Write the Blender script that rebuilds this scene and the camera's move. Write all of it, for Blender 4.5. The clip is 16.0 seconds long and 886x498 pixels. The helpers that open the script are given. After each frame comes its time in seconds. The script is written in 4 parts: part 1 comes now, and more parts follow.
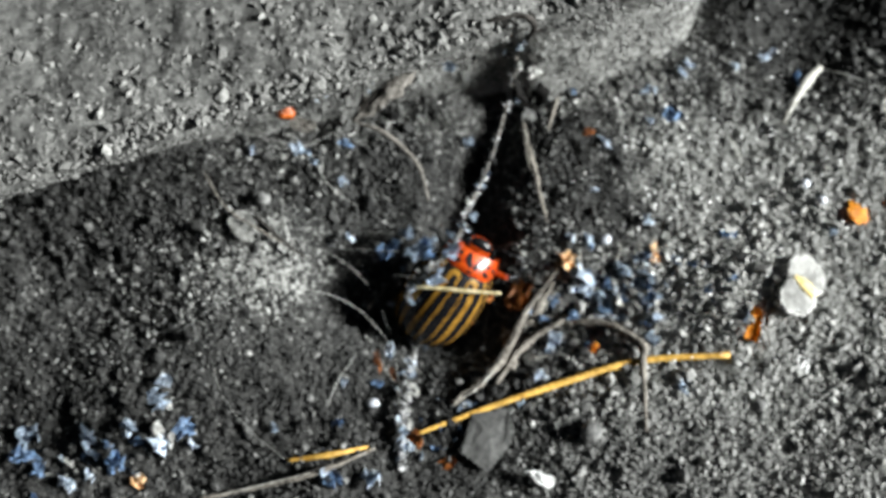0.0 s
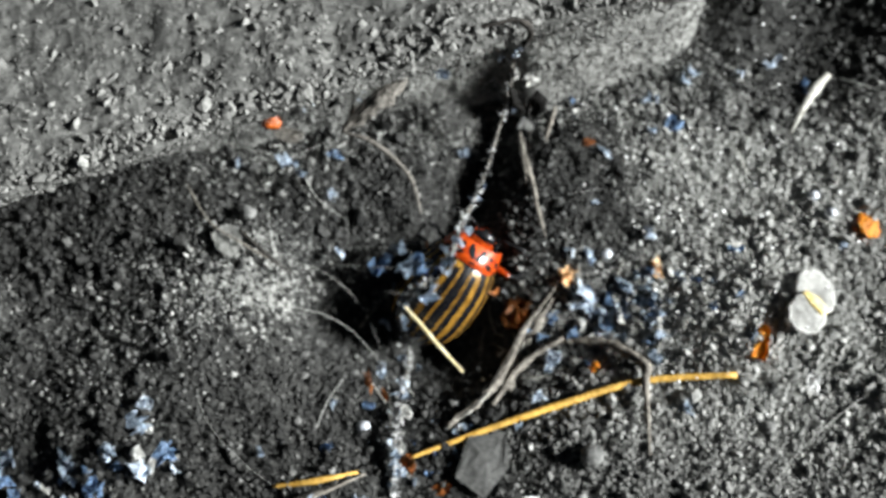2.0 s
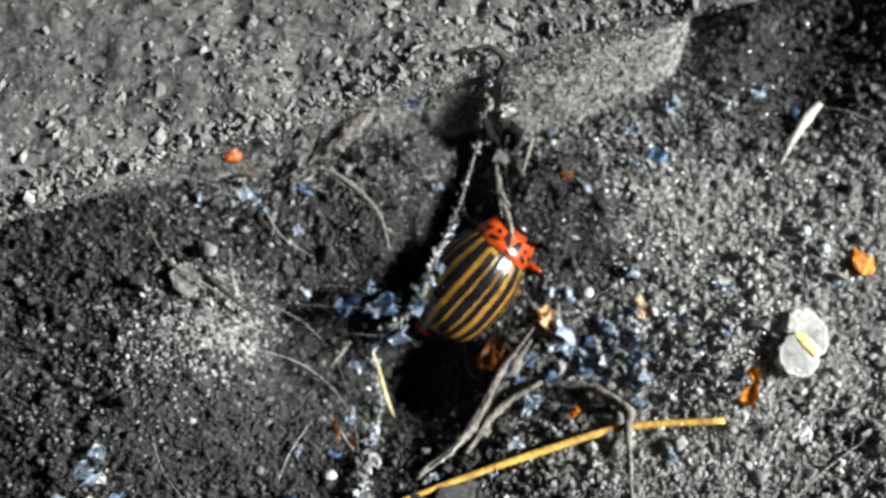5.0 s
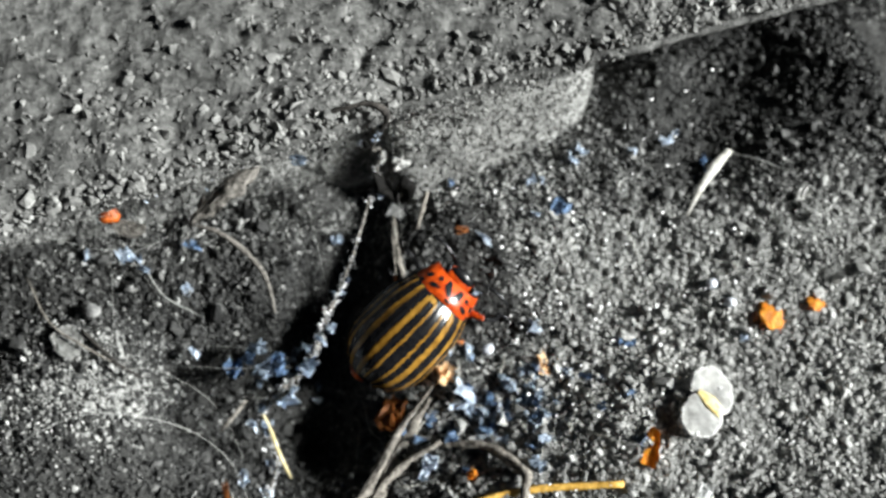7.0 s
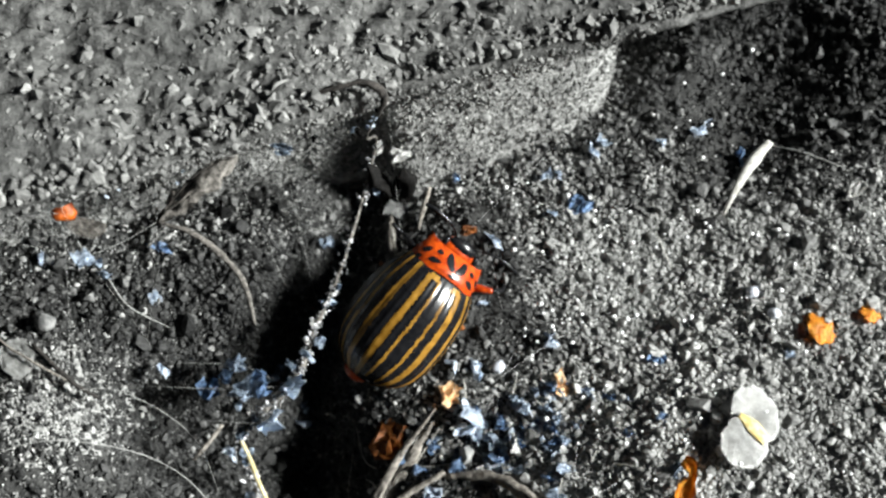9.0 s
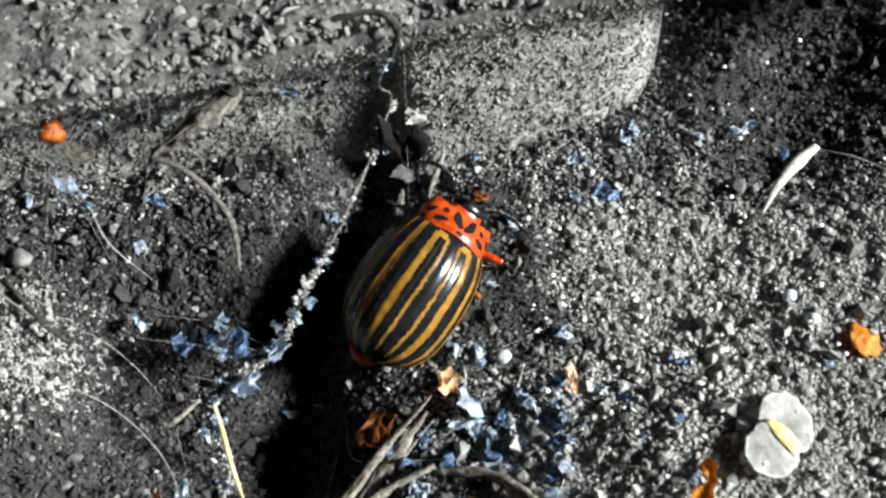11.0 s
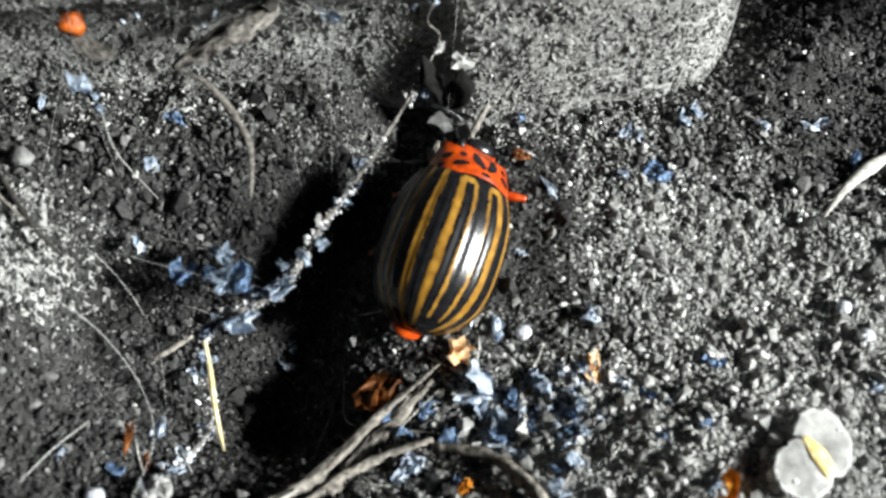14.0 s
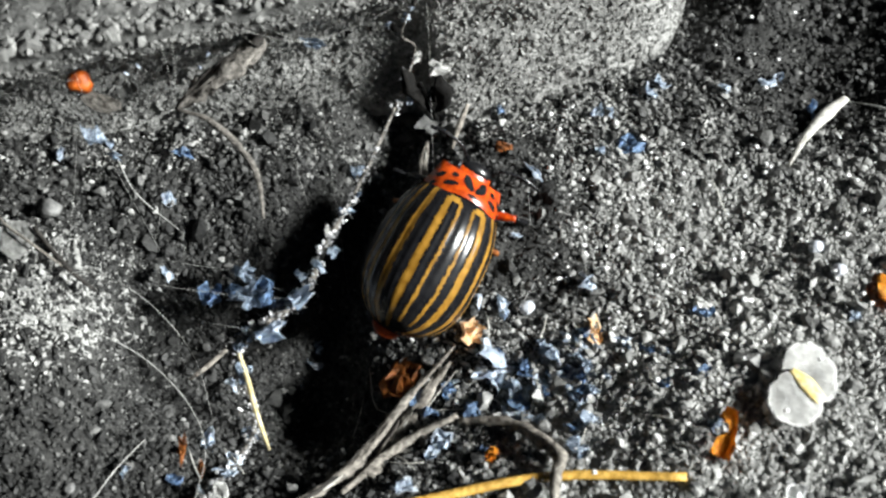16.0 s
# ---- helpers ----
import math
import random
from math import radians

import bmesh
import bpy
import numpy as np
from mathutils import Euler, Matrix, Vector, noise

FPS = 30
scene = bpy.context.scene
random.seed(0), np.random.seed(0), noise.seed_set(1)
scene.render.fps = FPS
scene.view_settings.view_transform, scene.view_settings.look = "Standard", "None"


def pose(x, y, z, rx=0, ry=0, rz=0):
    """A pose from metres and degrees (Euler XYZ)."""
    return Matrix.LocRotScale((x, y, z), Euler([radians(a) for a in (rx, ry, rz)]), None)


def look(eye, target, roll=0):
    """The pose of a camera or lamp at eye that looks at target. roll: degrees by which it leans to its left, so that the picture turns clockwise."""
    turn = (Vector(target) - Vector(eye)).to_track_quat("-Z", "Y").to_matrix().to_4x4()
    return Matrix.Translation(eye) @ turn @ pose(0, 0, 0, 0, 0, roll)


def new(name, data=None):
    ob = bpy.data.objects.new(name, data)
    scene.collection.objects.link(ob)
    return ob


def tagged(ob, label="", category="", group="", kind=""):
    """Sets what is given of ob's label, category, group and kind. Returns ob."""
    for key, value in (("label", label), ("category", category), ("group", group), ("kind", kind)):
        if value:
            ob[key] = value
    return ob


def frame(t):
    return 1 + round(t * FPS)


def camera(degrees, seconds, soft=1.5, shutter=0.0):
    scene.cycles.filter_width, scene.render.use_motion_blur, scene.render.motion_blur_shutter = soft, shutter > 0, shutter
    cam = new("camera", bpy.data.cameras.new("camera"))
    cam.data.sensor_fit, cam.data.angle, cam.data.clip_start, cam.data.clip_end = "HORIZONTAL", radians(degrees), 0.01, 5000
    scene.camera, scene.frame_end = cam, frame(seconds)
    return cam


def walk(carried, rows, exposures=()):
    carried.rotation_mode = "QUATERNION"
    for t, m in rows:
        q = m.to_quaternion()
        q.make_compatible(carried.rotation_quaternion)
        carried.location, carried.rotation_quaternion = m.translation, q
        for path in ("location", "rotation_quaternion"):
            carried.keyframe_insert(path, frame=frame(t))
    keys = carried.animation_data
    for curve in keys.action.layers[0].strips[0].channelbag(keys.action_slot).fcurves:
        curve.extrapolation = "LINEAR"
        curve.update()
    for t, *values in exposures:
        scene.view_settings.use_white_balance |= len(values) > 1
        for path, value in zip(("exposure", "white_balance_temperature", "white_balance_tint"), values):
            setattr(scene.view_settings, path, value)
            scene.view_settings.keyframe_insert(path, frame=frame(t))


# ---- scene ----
MM = 0.001
cam = camera(40, 16.0, soft=2.5)
# seconds, eye in millimetres, turn in degrees
PATH = [
    (0, -12.75, -28.02, 78.59, 21.12, 0.64, -10.41),
    (0.5, -12.62, -28.23, 78.61, 21.20, 0.71, -10.49),
    (1, -13.06, -28.08, 78.74, 21.18, 0.40, -10.62),
    (1.5, -13.00, -27.95, 78.16, 21.50, 0.35, -10.63),
    (2, -12.12, -26.89, 75.33, 21.87, 0.71, -10.53),
    (2.5, -10.84, -26.12, 72.95, 22.13, 1.34, -10.24),
    (3, -10.53, -25.55, 71.17, 22.45, 1.44, -10.25),
    (5.5, -8.82, -25.37, 72.26, 23.44, 0.98, -10.57),
    (6, -5.52, -24.07, 74.28, 22.75, 1.40, -10.52),
    (6.5, -2.87, -23.06, 73.44, 22.84, 1.63, -10.56),
    (7, -2.04, -22.61, 70.81, 23.36, 1.50, -10.86),
    (7.5, -1.94, -21.64, 67.64, 23.33, 1.44, -10.99),
    (8, -2.00, -20.89, 64.49, 23.62, 1.51, -11.01),
    (8.5, -2.27, -19.93, 63.31, 23.62, 1.24, -11.05),
    (9, -2.35, -19.55, 62.13, 24.16, 1.14, -10.95),
    (9.5, -2.86, -21.75, 59.78, 25.94, 0.95, -10.77),
    (9.7, -3.36, -23.09, 58.88, 26.88, 0.95, -10.69),
    (11.8, 0.58, -27.83, 47.96, 35.64, 0.73, 0.59),
    (12, 0.15, -27.40, 46.89, 35.75, -0.77, 2.15),
    (12.5, -0.16, -25.72, 44.54, 34.81, -3.78, 6.36),
    (13, -0.35, -26.24, 44.65, 34.70, -3.18, 5.50),
    (13.5, -0.26, -26.64, 45.59, 34.28, -2.01, 3.78),
    (14, -0.14, -27.13, 46.70, 34.08, -0.98, 1.84),
    (14.5, 0.00, -27.62, 47.83, 34.06, 0.06, 0.05),
    (15, 0.11, -28.16, 49.06, 33.78, 1.41, -1.65),
    (15.5, 0.22, -28.63, 50.10, 33.17, 2.58, -2.91),
    (16, 0.34, -29.16, 51.35, 32.70, 3.56, -4.17),
]
walk(cam, [(t, pose(x * MM, y * MM, z * MM, rx, ry, rz)) for t, x, y, z, rx, ry, rz in PATH], [(0.0, 1.32), (16.0, 1.32)])
cam.data.dof.use_dof = True
cam.data.dof.focus_distance = 0.0625
cam.data.dof.aperture_fstop = 60

# ---- light: a hazy sun from one side, and sky ----
SUN = Vector((0.87, -0.22, 0.45)).normalized()
world = bpy.data.worlds.new("sky")
scene.world = world
world.use_nodes = True
wn = world.node_tree
sky = wn.nodes.new("ShaderNodeTexSky")
sky.sky_type = "NISHITA"
sky.sun_disc = False
sky.sun_elevation = math.asin(SUN.z)
sky.sun_rotation = math.atan2(SUN.x, SUN.y)
wn.links.new(sky.outputs[0], wn.nodes["Background"].inputs[0])
wn.nodes["Background"].inputs[1].default_value = 0.0012
lamp = bpy.data.lights.new("sun", "SUN")
lamp.energy = 5.0
lamp.angle = radians(13)
lamp.color = (0.965, 1.0, 0.985)
sun = new("sun", lamp)
sun.matrix_world = look(SUN * 2, (0, 0, 0))


# ---- materials ----
def mat(name, dark, light, grain=0.4, stain=4.0, rough=0.75, bump=0.4, spec=0.4, island=None, coat=0.0, spread=(0.2, 0.7, 1.4, 2.2)):
    """grain and stain: the sizes of fine and coarse variation, in millimetres. island: the share of pale pieces and how pale; spread: how the rest vary."""
    m = bpy.data.materials.new(name)
    m.use_nodes = True
    n, l = m.node_tree.nodes, m.node_tree.links
    b = n["Principled BSDF"]
    co = n.new("ShaderNodeTexCoord").outputs["Object"]
    def cloud(size, detail):
        t = n.new("ShaderNodeTexNoise")
        t.inputs["Scale"].default_value = 1 / (size * MM)
        t.inputs["Detail"].default_value = detail
        t.inputs["Roughness"].default_value = 0.62
        l.new(co, t.inputs["Vector"])
        return t.outputs["Fac"]
    fine, wide = cloud(grain, 6), cloud(stain, 3)
    ramp = n.new("ShaderNodeValToRGB")
    ramp.color_ramp.elements[0].position, ramp.color_ramp.elements[1].position = 0.32, 0.68
    ramp.color_ramp.elements[0].color, ramp.color_ramp.elements[1].color = (*dark, 1), (*light, 1)
    l.new(fine, ramp.inputs[0])
    colour = ramp.outputs[0]
    if island is not None:
        r = n.new("ShaderNodeValToRGB")
        e = r.color_ramp.elements
        e[0].position, e[1].position = 0.0, 1.0
        e[0].color, e[1].color = (spread[0], spread[0], spread[0], 1), (island[1], island[1], island[1], 1)
        for at, k in ((0.45, spread[1]), (0.8, spread[2]), (1 - island[0], spread[3])):
            e.new(at).color = (k, k, k, 1)
        l.new(n.new("ShaderNodeNewGeometry").outputs["Random Per Island"], r.inputs[0])
        x = n.new("ShaderNodeMixRGB")
        x.blend_type = "MULTIPLY"
        x.inputs[0].default_value = 1
        l.new(colour, x.inputs[1])
        l.new(r.outputs[0], x.inputs[2])
        colour = x.outputs[0]
    s = n.new("ShaderNodeMapRange")
    s.inputs[1].default_value, s.inputs[2].default_value = 0.3, 0.7
    s.inputs[3].default_value, s.inputs[4].default_value = 0.62, 1.25
    l.new(wide, s.inputs[0])
    x = n.new("ShaderNodeMixRGB")
    x.blend_type = "MULTIPLY"
    x.inputs[0].default_value = 1
    l.new(colour, x.inputs[1])
    l.new(s.outputs[0], x.inputs[2])
    l.new(x.outputs[0], b.inputs["Base Color"])
    rr = n.new("ShaderNodeMapRange")
    rr.inputs[3].default_value, rr.inputs[4].default_value = max(0.03, rough - 0.12), min(1, rough + 0.12)
    l.new(fine, rr.inputs[0])
    l.new(rr.outputs[0], b.inputs["Roughness"])
    b.inputs["Specular IOR Level"].default_value = spec
    b.inputs["Coat Weight"].default_value = coat
    b.inputs["Coat Roughness"].default_value = 0.24
    if bump:
        bp = n.new("ShaderNodeBump")
        bp.inputs["Strength"].default_value = bump
        bp.inputs["Distance"].default_value = grain * MM * 0.5
        l.new(fine, bp.inputs["Height"])
        l.new(bp.outputs[0], b.inputs["Normal"])
    return m


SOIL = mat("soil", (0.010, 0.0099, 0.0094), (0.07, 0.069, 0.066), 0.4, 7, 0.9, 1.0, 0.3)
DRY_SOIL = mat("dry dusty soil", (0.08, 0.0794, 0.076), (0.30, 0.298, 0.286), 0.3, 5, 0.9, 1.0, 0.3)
DUST_SOIL = mat("dust-covered soil", (0.19, 0.188, 0.18), (0.42, 0.417, 0.40), 0.3, 4, 0.9, 0.7, 0.3)
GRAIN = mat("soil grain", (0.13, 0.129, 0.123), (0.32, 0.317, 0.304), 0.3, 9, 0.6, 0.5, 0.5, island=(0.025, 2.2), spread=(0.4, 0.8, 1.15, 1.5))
# dark soil tone that also carries the shade of hollow and overhang
DARK_CRUMB = mat("dark soil crumb", (0.014, 0.0139, 0.0133), (0.062, 0.0615, 0.059), 0.3, 6, 0.7, 0.5, 0.4, island=(0.07, 5.0))
DUST = mat("pale dust", (0.24, 0.238, 0.228), (0.48, 0.477, 0.459), 0.3, 9, 0.8, 0.4, 0.3, island=(0.03, 1.5), spread=(0.5, 0.8, 1.1, 1.3))
PALE_GRAIN = mat("concrete grain", (0.13, 0.129, 0.123), (0.26, 0.257, 0.246), 0.3, 9, 0.8, 0.5, 0.3, island=(0.02, 1.7), spread=(0.5, 0.8, 1.1, 1.4))
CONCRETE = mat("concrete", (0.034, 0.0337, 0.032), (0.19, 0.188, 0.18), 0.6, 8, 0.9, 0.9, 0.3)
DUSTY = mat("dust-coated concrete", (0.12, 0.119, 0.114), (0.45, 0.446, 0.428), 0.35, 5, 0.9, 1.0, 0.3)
FLAKE = mat("pale flake", (0.44, 0.55, 0.71), (0.86, 0.90, 0.94), 0.5, 1.5, 0.4, 0.4, 0.5)
BLUE = mat("bluish flake", (0.008, 0.024, 0.065), (0.66, 0.78, 0.92), 0.28, 0.9, 0.35, 1.0, 0.6)
SPECK = mat("white dust speck", (0.72, 0.72, 0.71), (0.92, 0.92, 0.92), 0.5, 3.0, 0.5, 0.0, 0.5)
NAVY = mat("steel-blue flake", (0.006, 0.018, 0.06), (0.34, 0.52, 0.80), 0.28, 0.9, 0.35, 1.0, 0.6)
WHITE = mat("white petal", (0.54, 0.53, 0.51), (0.76, 0.755, 0.735), 0.5, 1.6, 0.6, 0.3, 0.4)
ORANGE = mat("orange petal", (0.74, 0.22, 0.012), (0.97, 0.47, 0.05), 0.4, 1.5, 0.5, 0.6, 0.4)
RUSSET = mat("russet seed coat", (0.13, 0.02, 0.003), (0.46, 0.1, 0.006), 0.4, 1.2, 0.45, 0.5, 0.4)
AMBER = mat("yellow ridge", (0.85, 0.58, 0.14), (0.96, 0.86, 0.5), 0.4, 1.5, 0.5, 0.4, 0.4)
PEACH = mat("faded orange curl", (0.82, 0.42, 0.14), (0.96, 0.80, 0.56), 0.4, 1.2, 0.5, 0.4, 0.4)
STRAW = mat("yellow straw", (0.42, 0.22, 0.03), (0.80, 0.50, 0.12), 0.35, 3, 0.5, 0.4, 0.4)
NEEDLE = mat("pale straw", (0.44, 0.35, 0.15), (0.72, 0.63, 0.42), 0.35, 3, 0.5, 0.4, 0.4)
PITH = mat("bleached stalk", (0.34, 0.325, 0.285), (0.62, 0.61, 0.565), 0.3, 2.5, 0.7, 0.4, 0.3)
TWIG = mat("grey twig bark", (0.05, 0.043, 0.036), (0.34, 0.31, 0.27), 0.3, 2.5, 0.8, 0.7, 0.3)
CHARRED = mat("charred leaf", (0.003, 0.003, 0.003), (0.012, 0.011, 0.010), 0.3, 2, 0.8, 0.6, 0.1)
DARK_TWIG = mat("dark twig bark", (0.012, 0.011, 0.010), (0.07, 0.062, 0.055), 0.3, 2, 0.8, 0.7, 0.3)
BROWN = mat("brown seed scale", (0.08, 0.022, 0.006), (0.36, 0.12, 0.025), 0.4, 1.5, 0.45, 0.5, 0.4)
HUSK = mat("dry husk", (0.035, 0.031, 0.027), (0.25, 0.23, 0.205), 0.25, 1.5, 0.7, 0.8, 0.3)
SILK = mat("silk", (0.30, 0.295, 0.275), (0.55, 0.55, 0.53), 0.5, 3, 0.4, 0.0, 0.5)
STONE = mat("grey stone", (0.10, 0.10, 0.098), (0.24, 0.238, 0.23), 0.35, 2, 0.8, 0.6, 0.4)
QUARTZ = mat("pale quartz", (0.45, 0.48, 0.55), (0.8, 0.82, 0.86), 0.5, 1.5, 0.25, 0.2, 0.6)
BLACK = mat("black chitin", (0.004, 0.004, 0.005), (0.010, 0.010, 0.011), 0.5, 2, 0.5, 0.08, 0.04, coat=0.7)
YELLOW = mat("yellow chitin", (0.19, 0.088, 0.009), (0.36, 0.19, 0.03), 0.6, 2.5, 0.5, 0.08, 0.04, coat=0.8)
RED = mat("orange-red chitin", (0.26, 0.018, 0.002), (0.64, 0.085, 0.005), 0.4, 1.5, 0.35, 0.12, 0.2, coat=0.6)


# ---- builders ----
def ground_z(x, y):
    """The soil's height under a place, all in millimetres."""
    z = -1.2 + 2.0 * np.clip((y + 3) / 13, 0, 1) ** 2 * (3 - 2 * np.clip((y + 3) / 13, 0, 1))
    z = z + 2.2 * np.exp(-((x + 24) / 9) ** 2 - ((y - 4) / 9) ** 2)
    z = z - 2.0 * np.exp(-((x - 2) / 9) ** 2 - ((y + 2) / 6) ** 2)
    z = z - 4.8 * np.exp(-((x + 7.4) / 5.3) ** 2 - ((y + 2.8) / 4.1) ** 2)
    u = np.clip(((x + 8.5) * 6.3 + (y + 0.5) * 12.5) / 196.0, 0, 1)
    z = z - (4.2 - 0.4 * u) * np.exp(-(((x + 8.5 - 6.3 * u) ** 2 + (y + 0.5 - 12.5 * u) ** 2) / 2.4 ** 2))
    z = z - 3.0 * np.exp(-((x + 12.2) / 2.8) ** 2 - ((y - 0.2) / 3.2) ** 2)
    z = z - 4.2 * np.exp(-((x + 15.6) / 2.8) ** 2 - ((y - 1.0) / 3.4) ** 2)
    z = z + 1.0 * np.exp(-((x + 9.8) / 2.0) ** 2 - ((y - 6.5) / 3.0) ** 2)
    z = z - 1.3 * np.exp(-((x + 13.5) / 4.5) ** 2 - ((y + 6) / 3.2) ** 2)
    z = z - 1.4 * np.exp(-((x - 18.5) / 5) ** 2 - ((y - 16.5) / 4) ** 2) + 1.0 * np.exp(-((x - 30) / 5) ** 2 - ((y - 15) / 5) ** 2)
    z = z + 2.2 * np.exp(-((x - 18.0) / 3.0) ** 2 - ((y - 16.5) / 2.6) ** 2)
    return z + 0.5 * np.sin(x * 0.31 + 1) * np.sin(y * 0.37)


def lattice(x, y, seed):
    """Smooth value noise from -1 to 1."""
    xi, yi = np.floor(x).astype(np.int64), np.floor(y).astype(np.int64)
    u, v = x - xi, y - yi
    u, v = u * u * (3 - 2 * u), v * v * (3 - 2 * v)
    def h(a, b):
        k = (a * 374761393 + b * 668265263 + seed * 974711) & 0x7FFFFFFF
        k = ((k ^ (k >> 13)) * 1274126177) & 0x7FFFFFFF
        return ((k ^ (k >> 16)) & 0xFFFF) / 32767.5 - 1
    return (h(xi, yi) * (1 - u) + h(xi + 1, yi) * u) * (1 - v) + (h(xi, yi + 1) * (1 - u) + h(xi + 1, yi + 1) * u) * v


def rough(x, y, seed):
    return sum(a * lattice(x / s, y / s, seed + n) for n, (s, a) in enumerate(((5.0, 0.35), (1.7, 0.22), (0.7, 0.16), (0.33, 0.10))))


def surface(name, v, f, materials, parent=None, smooth=True, index=None):
    """A mesh object from corner places in millimetres."""
    me = bpy.data.meshes.new(name)
    me.from_pydata((np.asarray(v) * MM).tolist(), [], [tuple(q) for q in f])
    for m in materials if isinstance(materials, (list, tuple)) else [materials]:
        me.materials.append(m)
    if index is not None:
        me.polygons.foreach_set("material_index", index)
    me.polygons.foreach_set("use_smooth", [smooth] * len(me.polygons))
    me.update()
    ob = new(name, me)
    ob.parent = parent
    return ob


def part(name, bm, material, parent=None, label="", smooth=True):
    """Links a bmesh built in millimetres as one mesh object."""
    bmesh.ops.recalc_face_normals(bm, faces=bm.faces)
    bm.transform(Matrix.Scale(MM, 4))
    me = bpy.data.meshes.new(name)
    bm.to_mesh(me)
    bm.free()
    me.materials.append(material)
    me.polygons.foreach_set("use_smooth", [smooth] * len(me.polygons))
    ob = new(name, me)
    ob.parent = parent
    return tagged(ob, label)


def sheet(nu, nv):
    return [(a * nv + b, (a + 1) * nv + b, (a + 1) * nv + b + 1, a * nv + b + 1) for a in range(nu - 1) for b in range(nv - 1)]


def bend(points, steps=8):
    """A smooth line through the points."""
    p = [Vector(q) for q in points]
    p = [2 * p[0] - p[1], *p, 2 * p[-1] - p[-2]]
    out = []
    for a in range(1, len(p) - 2):
        for k in range(steps):
            t = k / steps
            out.append(0.5 * (2 * p[a] + (p[a + 1] - p[a - 1]) * t + (2 * p[a - 1] - 5 * p[a] + 4 * p[a + 1] - p[a + 2]) * t * t + (3 * p[a] - p[a - 1] - 3 * p[a + 1] + p[a + 2]) * t ** 3))
    return out + [p[-2]]


def tube(bm, points, radii, sides=8, steps=8, flat=1.0, knots=0.0, seed=0):
    """A tapering tube along a bent line. flat: its height by its breadth. knots: unevenness."""
    line = bend(points, steps)
    rings = []
    for n, p in enumerate(line):
        t = n / (len(line) - 1)
        along = (line[min(n + 1, len(line) - 1)] - line[max(n - 1, 0)]).normalized()
        side = along.cross(Vector((0.05, 0.02, 1))).normalized()
        up = side.cross(along)
        k = t * (len(radii) - 1)
        r = radii[int(k)] + (radii[min(int(k) + 1, len(radii) - 1)] - radii[int(k)]) * (k - int(k))
        ring = []
        for s in range(sides):
            a = 2 * math.pi * s / sides
            w = r * (1 + knots * noise.noise(Vector((p.x * 1.7 + seed, p.y * 1.7 + s * 0.9, p.z * 1.7))))
            ring.append(bm.verts.new(p + side * math.cos(a) * w + up * math.sin(a) * w * flat))
        rings.append(ring)
    for a, b in zip(rings, rings[1:]):
        for s in range(sides):
            bm.faces.new((a[s], a[(s + 1) % sides], b[(s + 1) % sides], b[s]))
    bm.faces.new(rings[0][::-1])
    bm.faces.new(rings[-1])
    return bm


def crumpled(bm, place, size, seed, lift=0.35, turn=0.0, tilt=0.3, thick=0.08, sides=11, notch=0.35, lean=0.0):
    """An irregular, crumpled flake with thickness. size: its length and breadth."""
    r = random.Random(seed)
    m = Matrix.Translation(place) @ Matrix.Rotation(lean, 4, "Y") @ Euler((tilt * r.uniform(-1, 1), tilt * r.uniform(-1, 1), turn)).to_matrix().to_4x4()
    hub = bm.verts.new(m @ Vector((0, 0, lift * 0.4)))
    rings, made = [], [hub]
    wobble = [1 + notch * r.uniform(-1, 0.6) for _ in range(sides)]
    for k in (0.4, 0.75, 1.0):
        ring = []
        for s in range(sides):
            a = 2 * math.pi * s / sides
            w = k * (wobble[s] if k > 0.6 else 1)
            x, y = size[0] / 2 * w * math.cos(a), size[1] / 2 * w * math.sin(a)
            z = lift * noise.noise(Vector((x * 1.6 + seed * 3.7, y * 1.6, seed * 1.3))) * 1.6 + lift * r.uniform(-0.5, 0.5)
            ring.append(bm.verts.new(m @ Vector((x, y, z))))
        rings.append(ring)
        made += ring
    faces = [bm.faces.new((hub, rings[0][s], rings[0][(s + 1) % sides])) for s in range(sides)]
    for a, b in zip(rings, rings[1:]):
        faces += [bm.faces.new((a[s], b[s], b[(s + 1) % sides], a[(s + 1) % sides])) for s in range(sides)]
    bmesh.ops.solidify(bm, geom=faces, thickness=thick)
    return bm


def flake(place, size, material, label, seed, name="flake", category="flake", group="", **more):
    """One crumpled flake of its own."""
    ob = part(name, crumpled(bmesh.new(), (0, 0, 0), size, seed, **more), material, smooth=False)
    ob.location = Vector(place) * MM
    return tagged(ob, label, category, group)


def pebble(place, size, material, label, seed, name="pebble", category="pebble", group=""):
    bm = bmesh.new()
    bmesh.ops.create_icosphere(bm, subdivisions=3, radius=1)
    for v in bm.verts:
        k = 1 + 0.28 * noise.noise(v.co * 1.1 + Vector((seed * 5.1, 0, 0))) + 0.10 * noise.noise(v.co * 3.1 + Vector((seed * 2.3, 0, 0)))
        v.co = Vector((v.co.x * size[0] * k, v.co.y * size[1] * k, v.co.z * size[2] * k)) / 2
    ob = part(name, bm, material)
    ob.location = Vector(place) * MM
    return tagged(ob, label, category, group)


def strand(name, label, category, material, points, radii, group="", kind="", **more):
    """A bent stalk, twig or hair of its own, from places in millimetres."""
    return tagged(part(name, tube(bmesh.new(), points, radii, **more), material), label, category, group, kind)


